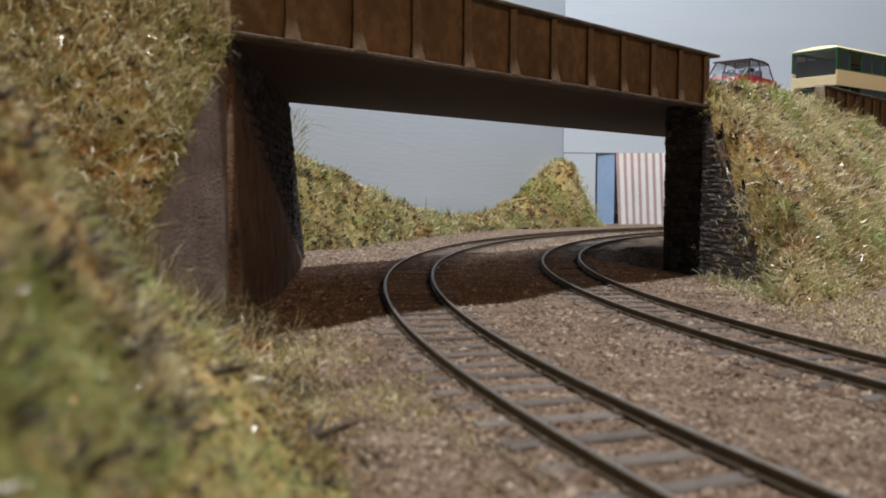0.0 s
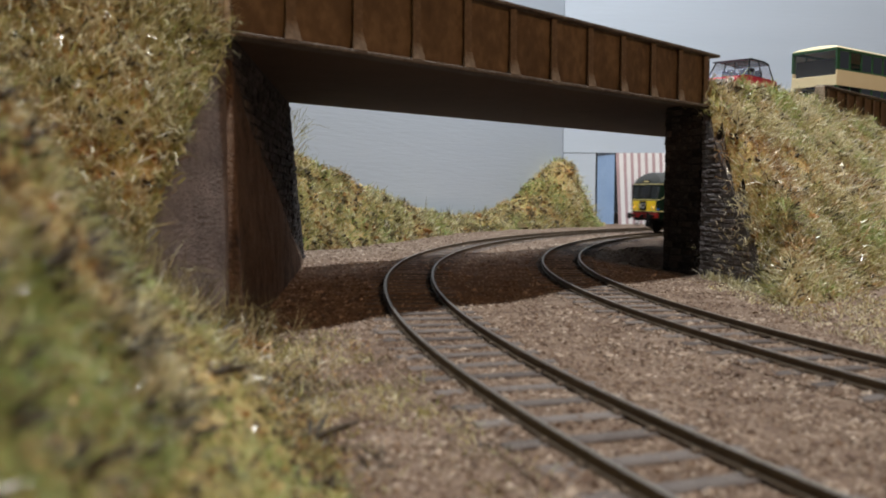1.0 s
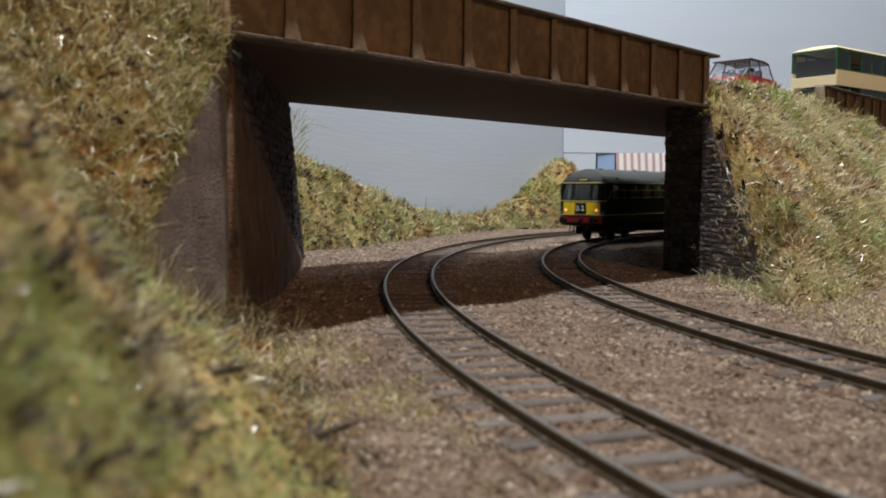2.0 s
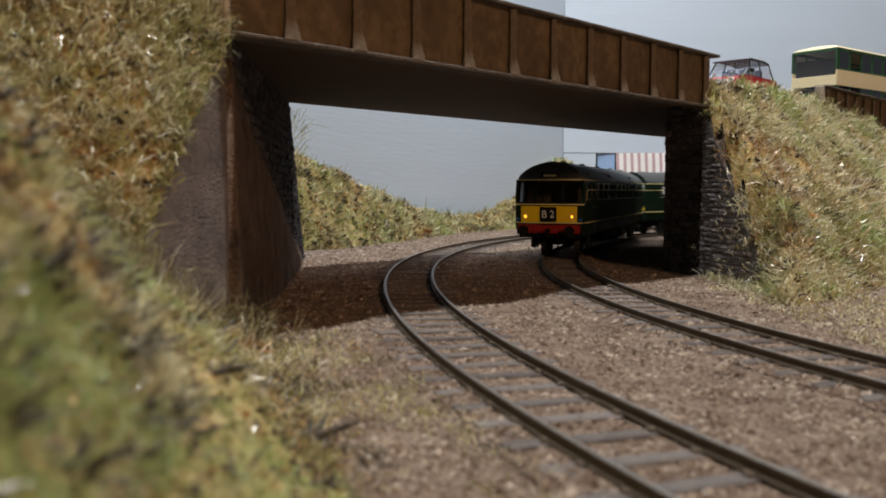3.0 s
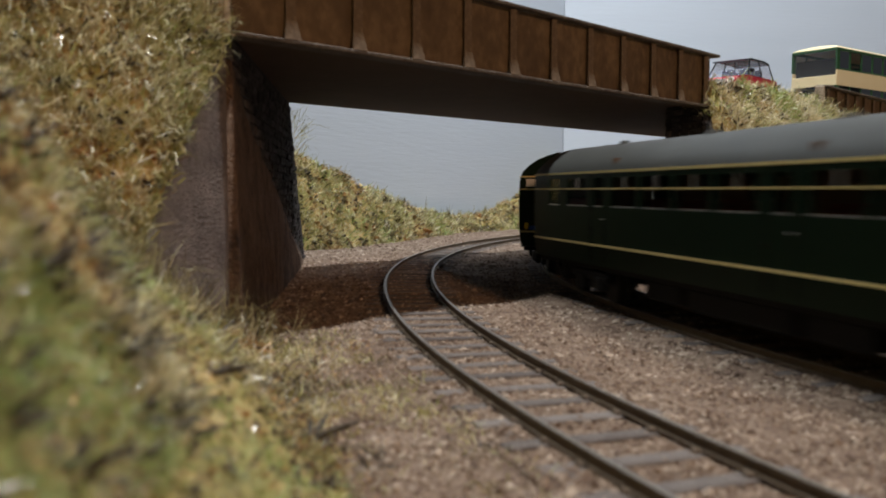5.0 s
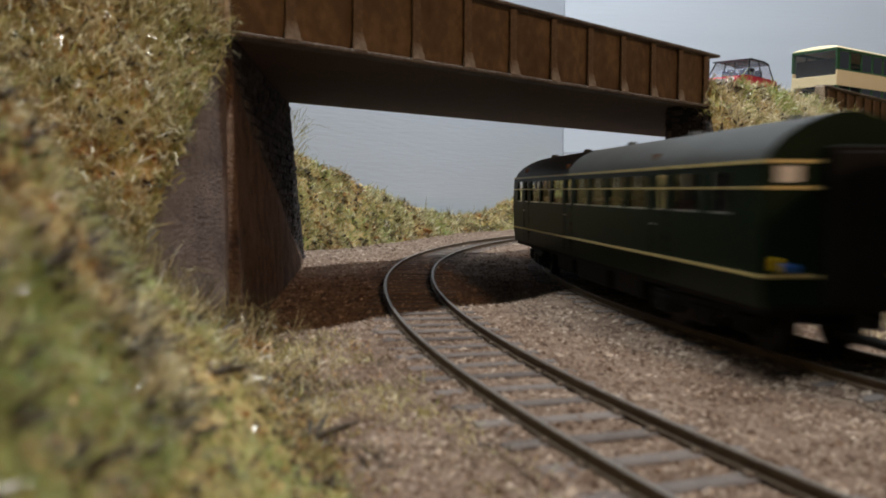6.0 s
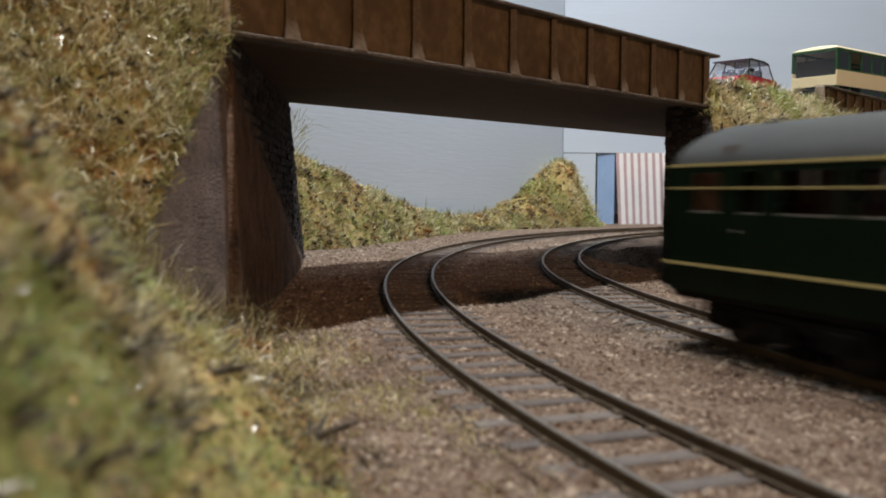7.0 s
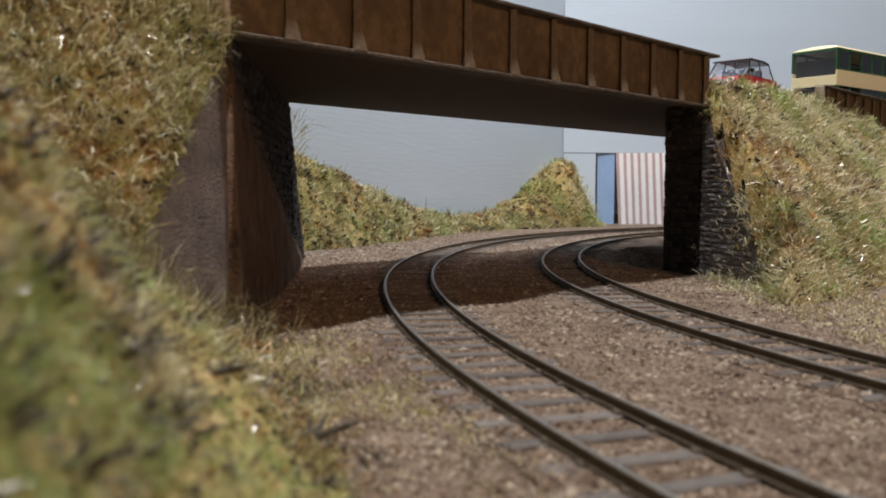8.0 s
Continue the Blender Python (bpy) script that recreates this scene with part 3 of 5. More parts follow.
def railcar(label, leading):
    car = thing("railcar", label, "railcar", group="railcars")
    ends = sorted({v for x, w in SIDE_WINDOWS for v in (x - w / 2, x + w / 2)} | {-115.0, 110.5, 112.6, 107.0})
    hole = lambda x, z: 28.2 < z < 36.6 and any(abs(x - a) < w / 2 for a, w in SIDE_WINDOWS)
    zs = [11.0, 14, 17.0, 22, 26.2, 28.2, 33.2, 33.6, 36.6, 38.3]
    for sg in (-1, 1):
        bm = grid_panel(ends, zs, lambda x, z: (x, sg * half_width(z), z), hole, 0.9, lambda x, z: (0, -sg, 0))
        part("side_panel", bm, GREEN, car)
        for a, w in SIDE_WINDOWS:
            bm = bmesh.new()
            pane(bm, (a - w / 2, sg * 16.75, 28.2), (a + w / 2, sg * 16.75, 36.6))
            light = part("window", bm, GLASS, car)
            light.visible_shadow = False
            bm = bmesh.new()
            box(bm, a - w / 2, a + w / 2, sg * 17.05 - 0.22, sg * 17.05 + 0.22, 28.2, 28.55)
            box(bm, a - w / 2, a + w / 2, sg * 17.0 - 0.2, sg * 17.0 + 0.2, 33.2, 33.55)
            if w > 10:
                box(bm, a - 0.3, a + 0.3, sg * 17.0 - 0.2, sg * 17.0 + 0.2, 33.5, 36.6)
            part("window_frame", bm, STEEL, light)
        # door seams and grab rails beside the narrow windows
        for a, w in SIDE_WINDOWS:
            if w < 6:
                bm = bmesh.new()
                for e in (-1, 1):
                    box(bm, a + e * 4.6 - 0.12, a + e * 4.6 + 0.12, sg * 17.35 - 0.12, sg * 17.35 + 0.12, 12.5, 37.5)
                for zz in (15.5, 21.5, 27):
                    box(bm, a - 5.2, a - 3.6, sg * 17.4 - 0.25, sg * 17.4 + 0.25, zz, zz + 0.8)
                d = part("door", bm, BLACK, car)
                bm = bmesh.new()
                box(bm, a + 3.0, a + 3.9, sg * 17.6 - 0.2, sg * 17.6 + 0.2, 24.5, 25.0, 0.1)
                part("door_handle", bm, STEEL, d)
        up = lambda i: ((0, 0, 1), (0, sg, 0))
        part("lining", strip([(-115, sg * 17.02, 38.25), (112.4, sg * 17.02, 38.25)], 0.65, 0.16, up), CREAM, car, "cream lining")
        part("lining", strip([(-115, sg * 17.32, 17.1), (112.4, sg * 17.32, 17.1)], 0.65, 0.16, up), CREAM, car, "cream lining")
        # waist line between the windows, then down round the cab
        pts = [(-115, sg * 17.38, 33.4), (104, sg * 17.38, 33.4)]
        pts += [(104 + 3.5 * math.sin(a), sg * 17.42, 33.4 - 3.5 * (1 - math.cos(a)) - 0.9 * a) for a in np.linspace(0.2, 1.4, 8)]
        pts += [(109.2, sg * 17.42, 27.8), (111.2, sg * 17.4, 26.6), (112.4, sg * 17.4, 26.2)]
        seg = pts if leading else [(-115, sg * 17.38, 33.4), (111.5, sg * 17.38, 33.4)]

        def across(i):
            a, b = Vector(seg[max(i - 1, 0)]), Vector(seg[min(i + 1, len(seg) - 1)])
            d = (b - a).normalized()
            return (-d.z, 0, d.x), (0, sg, 0)
        part("lining", strip(seg, 0.4, 0.14, across), CREAM, car, "cream lining")
    # roof
    rz = [38.3, 39.3, 40.3, 41.5, 42.6, 43.8, 44.8, 45.7, 46.4, 47.0, 47.3, 47.5]
    arc = [(half_width(z), z) for z in rz] + [(0, 47.6)] + [(-half_width(z), z) for z in reversed(rz)]
    bm = bmesh.new()
    rings = []
    for x in [-115, -114.8] + list(np.linspace(-105, 105, 11)) + [106, "nose"]:
        rings.append([bm.verts.new((nose_x(y, z) if x == "nose" else x, y, z)) for y, z in arc])
    for r, q in zip(rings, rings[1:]):
        for i in range(len(arc) - 1):
            bm.faces.new((r[i], q[i], q[i + 1], r[i + 1]))
    part("roof", bm, ROOFGREY, car, "dusty dark grey roof", smooth=True)
    for i, x in enumerate(np.linspace(-100, 95, 9)):
        bm = bmesh.new()
        cyl(bm, 1.9, 1.1, Matrix.Translation((x, (-1) ** i * 3.0, 47.5)), 10, 1.3)
        part("roof_vent", bm, ROOFGREY, car)
    # cab front
    fz = [16.5, 17.1, 22, 26.2, 27.2, 30, 33.4, 36.2, 37.4, 38.3, 39.2, 40.3, 41.4, 42.6, 43.8, 44.8, 45.7, 46.4, 47.0, 47.55]
    fu = [-1, -0.97, -0.90, -0.7, -0.42, -0.375, -0.24, 0, 0.24, 0.375, 0.42, 0.7, 0.90, 0.97, 1]
    fhole = lambda u, z: 27.2 < z < 37.4 and (0.42 < abs(u) < 0.90 or abs(u) < 0.375)
    face = lambda u, z: (nose_x(u * half_width(z), z), u * half_width(z), z)
    back = lambda u, z: (-1, 0, 0)
    cab = part("cab_front", grid_panel(fu, [z for z in fz if z < 38.4], face, fhole, 0.8, back), GREEN, car)
    part("cab_dome", grid_panel(fu, [z for z in fz if z > 38.2], face, fhole, 0.8, back), ROOFGREY, cab, "dusty grey dome over the windscreen")
    for u0, u1 in ((-0.9, -0.42), (-0.375, 0.375), (0.42, 0.9)):
        us = np.linspace(u0, u1, 5)
        bm = grid_panel(list(us), [27.2, 30, 33.4, 37.4], lambda u, z: (nose_x(u * 17.3, z) - 0.35, u * 17.3, z), lambda u, z: False, 0.15, lambda u, z: (-1, 0, 0))
        w = part("windscreen", bm, GLASS, cab)
        w.visible_shadow = False
        bm = bmesh.new()
        for uu in (u0, u1):
            for k in range(4):
                z = 27.2 + k * 2.55
                x = nose_x(uu * 17.3, z + 1.3)
                box(bm, x - 0.3, x + 0.12, uu * 17.3 - 0.25, uu * 17.3 + 0.25, z, z + 2.6)
        part("window_frame", bm, BLACK, w)
    bm = grid_panel(list(np.linspace(-0.81, 0.81, 13)), [17.45, 20, 23, 25.3], lambda u, z: (nose_x(u * 17.3, z) + 0.12, u * 17.3, z), lambda u, z: False, 0.2, lambda u, z: (-1, 0, 0))
    part("warning_panel", bm, YELLOW, cab, "yellow warning panel")
    for z, wd in ((38.3, 0.7), (26.15, 0.6), (17.1, 0.6)):
        pts = [(nose_x(u * half_width(z), z), u * half_width(z), z) for u in np.linspace(-0.985, 0.985, 17)]
        part("lining", strip(pts, wd, 0.16, lambda i: ((0, 0, 1), (1, 0, 0))), CREAM, cab, "cream lining")
    # headcode box with its two characters, destination blind
    bm = bmesh.new()
    box(bm, NOSE - 0.3, NOSE + 0.9, -4.1, 4.1, 17.6, 24.9, 0.25)
    hb = part("headcode_box", bm, BLACK, cab)
    for ch, yy in (("B", -1.9), ("2", 2.0)):
        ob = new("character", text_mesh(ch, 5.2))
        ob.data.materials.append(WHITE)
        ob.parent = hb
        ob.matrix_basis = pose((NOSE + 0.95) * MM, yy * MM, 21.2 * MM, 90, 0, 90)
    bm = bmesh.new()
    x = nose_x(0, 40.4)
    box(bm, x - 0.6, x + 0.35, -4.4, 4.4, 39.3, 41.4, 0.2)
    part("destination_blind", bm, BLACK, cab)
    # strip for the blind's writing, its cream also painting the reflection there
    bm = bmesh.new()
    box(bm, x + 0.3, x + 0.45, -3.3, 3.3, 39.9, 40.9)
    part("blind_strip", bm, CREAM, cab)
    for sg in (-1, 1):
        bm = bmesh.new()
        cyl(bm, 1.25, 1.4, Matrix.Translation((114.3, sg * 11.7, 20.2)) @ Matrix.Rotation(math.pi / 2, 4, "Y"), 16)
        hl = part("headlight", bm, STEEL, cab)
        bm = bmesh.new()
        cyl(bm, 0.85, 0.4, Matrix.Translation((115.05, sg * 11.7, 20.2)) @ Matrix.Rotation(math.pi / 2, 4, "Y"), 14, 0.5)
        part("lens", bm, LIT, hl, "glowing amber lens")
        bm = bmesh.new()
        box(bm, 112.6, 113.8, sg * 15.2 - 1.3, sg * 15.2 + 1.3, 17.9, 19.4, 0.3)
        part("jumper_socket", bm, BLUE, cab, "blue jumper socket")
        bm = bmesh.new()
        box(bm, nose_x(0, 30) - 0.1, nose_x(0, 30) + 0.25, sg * 3.5 - 0.12, sg * 3.5 + 0.12, 27.3, 32, m=None)
        part("wiper", bm, BLACK, cab)
        bm = bmesh.new()
        cyl(bm, 1.1, 5.5, Matrix.Translation((116.5, sg * 11.4, 13.4)) @ Matrix.Rotation(math.pi / 2, 4, "Y"), 12)
        cyl(bm, 2.5, 0.7, Matrix.Translation((119.5, sg * 11.4, 13.4)) @ Matrix.Rotation(math.pi / 2, 4, "Y"), 18)
        part("buffer", bm, BLACK, cab)
    bm = bmesh.new()
    box(bm, 112.2, 114.2, -15.5, 15.5, 11.8, 16.2, 0.3)
    beam = part("buffer_beam", bm, RED, car, "red buffer beam")
    bm = bmesh.new()
    box(bm, 113.8, 117.5, -0.8, 0.8, 12.4, 14.2, 0.25)
    cyl(bm, 1.3, 0.8, Matrix.Translation((117, 0, 12.2)) @ Matrix.Rotation(math.pi / 2, 4, "X"), 12)
    part("coupling_hook", bm, BLACK, beam)
    for yy in (-8, -5, 5, 8):
        bm = bmesh.new()
        for k in range(5):
            box(bm, 114.2 + 0.25 * k, 115.0 + 0.25 * k, yy - 0.35, yy + 0.35, 11.0 - 1.5 * k, 12.8 - 1.5 * k, 0.15)
        part("brake_hose", bm, BLACK, beam)
    # inner end with its gangway
    ez = [11.5, 17, 28, 38.3, 40.3, 42.6, 44.8, 46.4, 47.3, 47.55]
    eu = [-1, -0.6, -0.3, 0.3, 0.6, 1]
    bm = grid_panel(eu, ez, lambda u, z: (-115.0, u * half_width(z), z), lambda u, z: False, 0.8, lambda u, z: (1, 0, 0))
    end = part("end_panel", bm, GREEN, car)
    bm = bmesh.new()
    box(bm, -119.5, -115.1, -5.6, 5.6, 12.5, 40.5, 0.8)
    gang = part("gangway", bm, BLACK, end)
    for k in range(3):
        bm = bmesh.new()
        box(bm, -116.6 - k * 1.3, -116.1 - k * 1.3, -6.1, 6.1, 12.2, 41.0, 0.15)
        part("gangway_rib", bm, BLACK, end)
    for z in (17.1, 33.4, 38.25):
        part("lining", strip([(-115, -17 * half_width(z) / 17.3, z), (-115, -6, z)], 0.6, 0.15, lambda i: ((0, 0, 1), (-1, 0, 0))), CREAM, end)
        part("lining", strip([(-115, 6, z), (-115, 17 * half_width(z) / 17.3, z)], 0.6, 0.15, lambda i: ((0, 0, 1), (-1, 0, 0))), CREAM, end)
    bm = bmesh.new()
    box(bm, -131, -113, -1.2, 1.2, 5.2, 6.8, 0.3)
    part("coupling", bm, BLACK, end)
    for sg in (-1, 1):
        bm = bmesh.new()
        box(bm, -115.3, -115.02, sg * 12.5 - 2.2, sg * 12.5 + 2.2, 34.4, 37.4)
        part("notice", bm, WHITE, end, "pale notice plate")
        bm = bmesh.new()
        box(bm, -116.0, -115.05, sg * 12 - 1.3, sg * 12 + 1.3, 17.8, 19.4, 0.3)
        part("jumper_socket", bm, BLUE, end, "blue jumper socket")
        bm = bmesh.new()
        box(bm, -115.5, -115.05, sg * 14.6 - 0.7, sg * 14.6 + 0.7, 18.0, 20.5, 0.2)
        part("end_step", bm, YELLOW, end, "yellow end step")
    # inside
    bm = bmesh.new()
    box(bm, -114, 111, -16, 16, 13.0, 14.0)
    part("floor", bm, BLACK, car)
    x = -92
    while x < 88:
        for sg in (-1, 1):
            bm = bmesh.new()
            box(bm, x - 1.2, x + 1.2, sg * 9.5 - 5.2, sg * 9.5 + 5.2, 14, 30.5, 0.6)
            box(bm, x - 5.5, x + 5.5, sg * 9.5 - 5.2, sg * 9.5 + 5.2, 14, 20, 0.6)
            part("seat", bm, SEAT, car, "dark red seat")
        x += 17.5
    for x in (94, 28, -56):
        bm = bmesh.new()
        box(bm, x - 0.5, x + 0.5, -16, -3.5, 14, 42)
        box(bm, x - 0.5, x + 0.5, 3.5, 16, 14, 42)
        part("partition", bm, INNER, car, "buff inner partition")
    bm = bmesh.new()
    box(bm, 100, 109, -14, 14, 14, 26, 0.8)
    box(bm, 95, 97, 3, 11, 14, 33, 0.8)
    part("cab_desk", bm, INNER, car)
    # underframe
    bm = bmesh.new()
    box(bm, -113, 112, -15.5, 15.5, 9.6, 11.2)
    part("solebar", bm, BLACK, car)
    for x, w, y0, y1, z0 in ((0, 34, 4, 15, 4.0), (32, 20, 5, 15, 4.6), (-34, 24, 5, 15, 4.2), (2, 40, -15, -4, 4.2), (-30, 18, -15, -5, 4.8), (34, 18, -15, -6, 4.4)):
        bm = bmesh.new()
        box(bm, x - w / 2, x + w / 2, y0, y1, z0, 9.8, 0.6)
        part("underframe_box", bm, BLACK, car)
    bm = bmesh.new()
    box(bm, -56, 56, -3.8, 3.8, 4.4, 9.7, 0.5)
    part("engine_block", bm, BLACK, car)
    for x in (80.6, -80.6):
        bogie = new("bogie")
        bogie.parent = car
        bogie.location = (x * MM, 0, 0)
        bm = bmesh.new()
        for sg in (-1, 1):
            box(bm, -24, 24, sg * 13.2 - 0.8, sg * 13.2 + 0.8, 6.2, 9.0, 0.4)
            for ax in (-17, 17):
                box(bm, ax - 2.6, ax + 2.6, sg * 13.6 - 1.2, sg * 13.6 + 1.2, 3.8, 8.0, 0.5)
                for e in (-5, 5):
                    cyl(bm, 1.1, 3.6, Matrix.Translation((ax + e, sg * 13.6, 6.0)), 10)
            box(bm, -5, 5, sg * 13.6 - 1.0, sg * 13.6 + 1.0, 3.4, 7.6, 0.5)
        box(bm, -6, 6, -12.6, 12.6, 5.5, 8.8, 0.4)
        part("bogie_frame", bm, BLACK, bogie)
        for ax in (-17, 17):
            bm = bmesh.new()
            turn = Matrix.Rotation(math.pi / 2, 4, "X")
            cyl(bm, 1.0, 22, turn, 8)
            for sg in (-1, 1):
                cyl(bm, 6.2, 2.2, Matrix.Translation((0, sg * 8.6, 0)) @ turn, 24)
                cyl(bm, 6.9, 0.7, Matrix.Translation((0, sg * 7.2, 0)) @ turn, 24)
                cyl(bm, 2.0, 2.9, Matrix.Translation((0, sg * 8.6, 0)) @ turn, 10)
            ws = part("wheelset", bm, [STEELDARK], bogie)
            ws.location = (ax * MM, 0, 6.2 * MM)
    return car


STEELDARK = material("dirty_wheel_steel", [(0.012, 0.011, 0.010), (0.03, 0.027, 0.024)], 200, 0.6, 0.1, 900, metal=0.3)
cars = [railcar("dark green diesel railcar with a yellow panel and lit headlamps", True),
        railcar("dark green trailing railcar with cream lining and grey roof", False)]


# ---- road vehicles on the bridge approach ----
CARRED = material("glossy_red_paint", [(0.36, 0.010, 0.028), (0.44, 0.016, 0.038)], 40, 0.38, 0.0, spec=0.35)
BUSGREEN = material("bus_green_paint", [(0.02, 0.07, 0.025), (0.03, 0.09, 0.035)], 40, 0.3, 0.02, 400, spec=0.5)
BUSCREAM = material("bus_cream_paint", [(0.76, 0.63, 0.36), (0.82, 0.70, 0.44)], 40, 0.35, 0.02, 400, spec=0.5)
DARKROOF = material("dark_glossy_roof", [(0.02, 0.02, 0.03), (0.04, 0.04, 0.05)], 60, 0.2, 0.0, spec=0.6)
# car glazing with the pale blue reflection put into its colour
PALEGLAZE = material("reflection_tinted_glazing", [(0.40, 0.50, 0.72), (0.52, 0.62, 0.82)], 60, 0.15, 0.0, spec=0.5)
PALEGLAZE.node_tree.nodes["Principled BSDF"].inputs["Alpha"].default_value = 0.26
PALEGLASS = glass_material("car_glass", (0.97, 0.98, 1.0))


def side_loft(profile, half):
    """A closed side profile (x, z) carried across, narrowed to half(z)."""
    bm = bmesh.new()
    a = [bm.verts.new((x, -half(z), z)) for x, z in profile]
    b = [bm.verts.new((x, half(z), z)) for x, z in profile]
    bm.faces.new(a)
    bm.faces.new(b[::-1])
    for i in range(len(a)):
        j = (i + 1) % len(a)
        bm.faces.new((a[i], b[i], b[j], a[j]))
    return bm


def small_car(m):
    car = thing("car", "small glossy red saloon car parked on the bridge road", "car", m)
    half = lambda z: 9.4 - max(0, z - 10.5) * 0.22
    bm = side_loft([(-20, 4), (20, 4), (20.6, 6), (20.3, 9.2), (19, 10.6), (9.5, 11.8), (-19, 11.8), (-20.4, 9), (-20.6, 6)], half)
    bmesh.ops.bevel(bm, geom=bm.edges[:], offset=0.5, segments=2, affect="EDGES")
    part("body", bm, CARRED, car)
    bm = side_loft([(8.5, 18.6), (4.6, 19.4), (-9, 19.4), (-14.5, 18.4), (-14.2, 18.0), (-9, 18.7), (4.4, 18.7), (8.0, 18.1)], lambda z: 7.6)
    part("roof", bm, DARKROOF, car, "dark glossy roof")
    bm = bmesh.new()
    for sg in (-1, 1):
        for (x0, x1) in ((10.2, 5.0), (-3.2, -3.6), (-15.5, -13.0)):
            t = bmesh.new()
            box(t, -0.28, 0.28, -0.2, 0.2, 0, 7.4)
            for v in t.verts:
                k = v.co.z / 7.4
                v.co = Vector((v.co.x + x0 + (x1 - x0) * k, v.co.y + sg * (9.0 - 1.6 * k), 11.5 + v.co.z))
            merge(bm, t)
    part("pillars", bm, BLACK, car)
    panes = [("windscreen", [(10.1, -8.8, 11.9), (10.1, 8.8, 11.9), (5.0, 7.2, 18.6), (5.0, -7.2, 18.6)]),
             ("rear_window", [(-15.4, -8.6, 11.9), (-15.4, 8.6, 11.9), (-13, 7.0, 18.2), (-13, -7.0, 18.2)])]
    for sg in (-1, 1):
        panes.append(("side_window", [(9.6, sg * 8.9, 11.9), (-3, sg * 8.9, 11.9), (-3.4, sg * 7.45, 18.6), (5, sg * 7.45, 18.6)]))
        panes.append(("side_window", [(-3.8, sg * 8.9, 11.9), (-15, sg * 8.8, 11.9), (-12.7, sg * 7.4, 18.4), (-4.2, sg * 7.45, 18.6)]))
    for name, pts in panes:
        bm = bmesh.new()
        bm.faces.new([bm.verts.new(p) for p in pts])
        part(name, bm, PALEGLAZE, car).visible_shadow = False
    for sg in (-1, 1):
        bm = bmesh.new()
        cyl(bm, 1.7, 0.9, Matrix.Translation((20.3, sg * 6.4, 8.6)) @ Matrix.Rotation(math.pi / 2, 4, "Y"), 18, 1.3)
        part("headlight", bm, WHITE, car, "white round headlight")
        bm = bmesh.new()
        box(bm, 8.2, 9.2, sg * 10.2 - 0.9, sg * 10.2 + 0.9, 13, 14.4, 0.3)
        part("wing_mirror", bm, BLACK, car)
        for x in (12.5, -12.5):
            bm = bmesh.new()
            cyl(bm, 3.6, 2.4, Matrix.Translation((x, sg * 8.2, 3.6)) @ Matrix.Rotation(math.pi / 2, 4, "X"), 20)
            wheel = part("wheel", bm, BLACK, car)
            bm = bmesh.new()
            cyl(bm, 2.1, 2.6, Matrix.Translation((x, sg * 8.2, 3.6)) @ Matrix.Rotation(math.pi / 2, 4, "X"), 16)
            part("rim", bm, STEEL, wheel)
    bm = bmesh.new()
    box(bm, 20.2, 20.8, -4.4, 4.4, 7.2, 9.6, 0.2)
    part("grille", bm, STEEL, car)
    bm = bmesh.new()
    box(bm, 20.2, 21.6, -9, 9, 4.6, 5.6, 0.3)
    part("bumper", bm, STEEL, car)
    for x in (-9, 1):
        for sg in (-1, 1):
            bm = bmesh.new()
            box(bm, x - 1, x + 1, sg * 4 - 2.6, sg * 4 + 2.6, 7, 15.5, 0.5)
            part("seat", bm, BLACK, car)
    return car


small_car(pose(0.1445, 0.4265, 0.0744, 0, 0, 180 + 46.4) @ Matrix.Scale(1.14, 4))


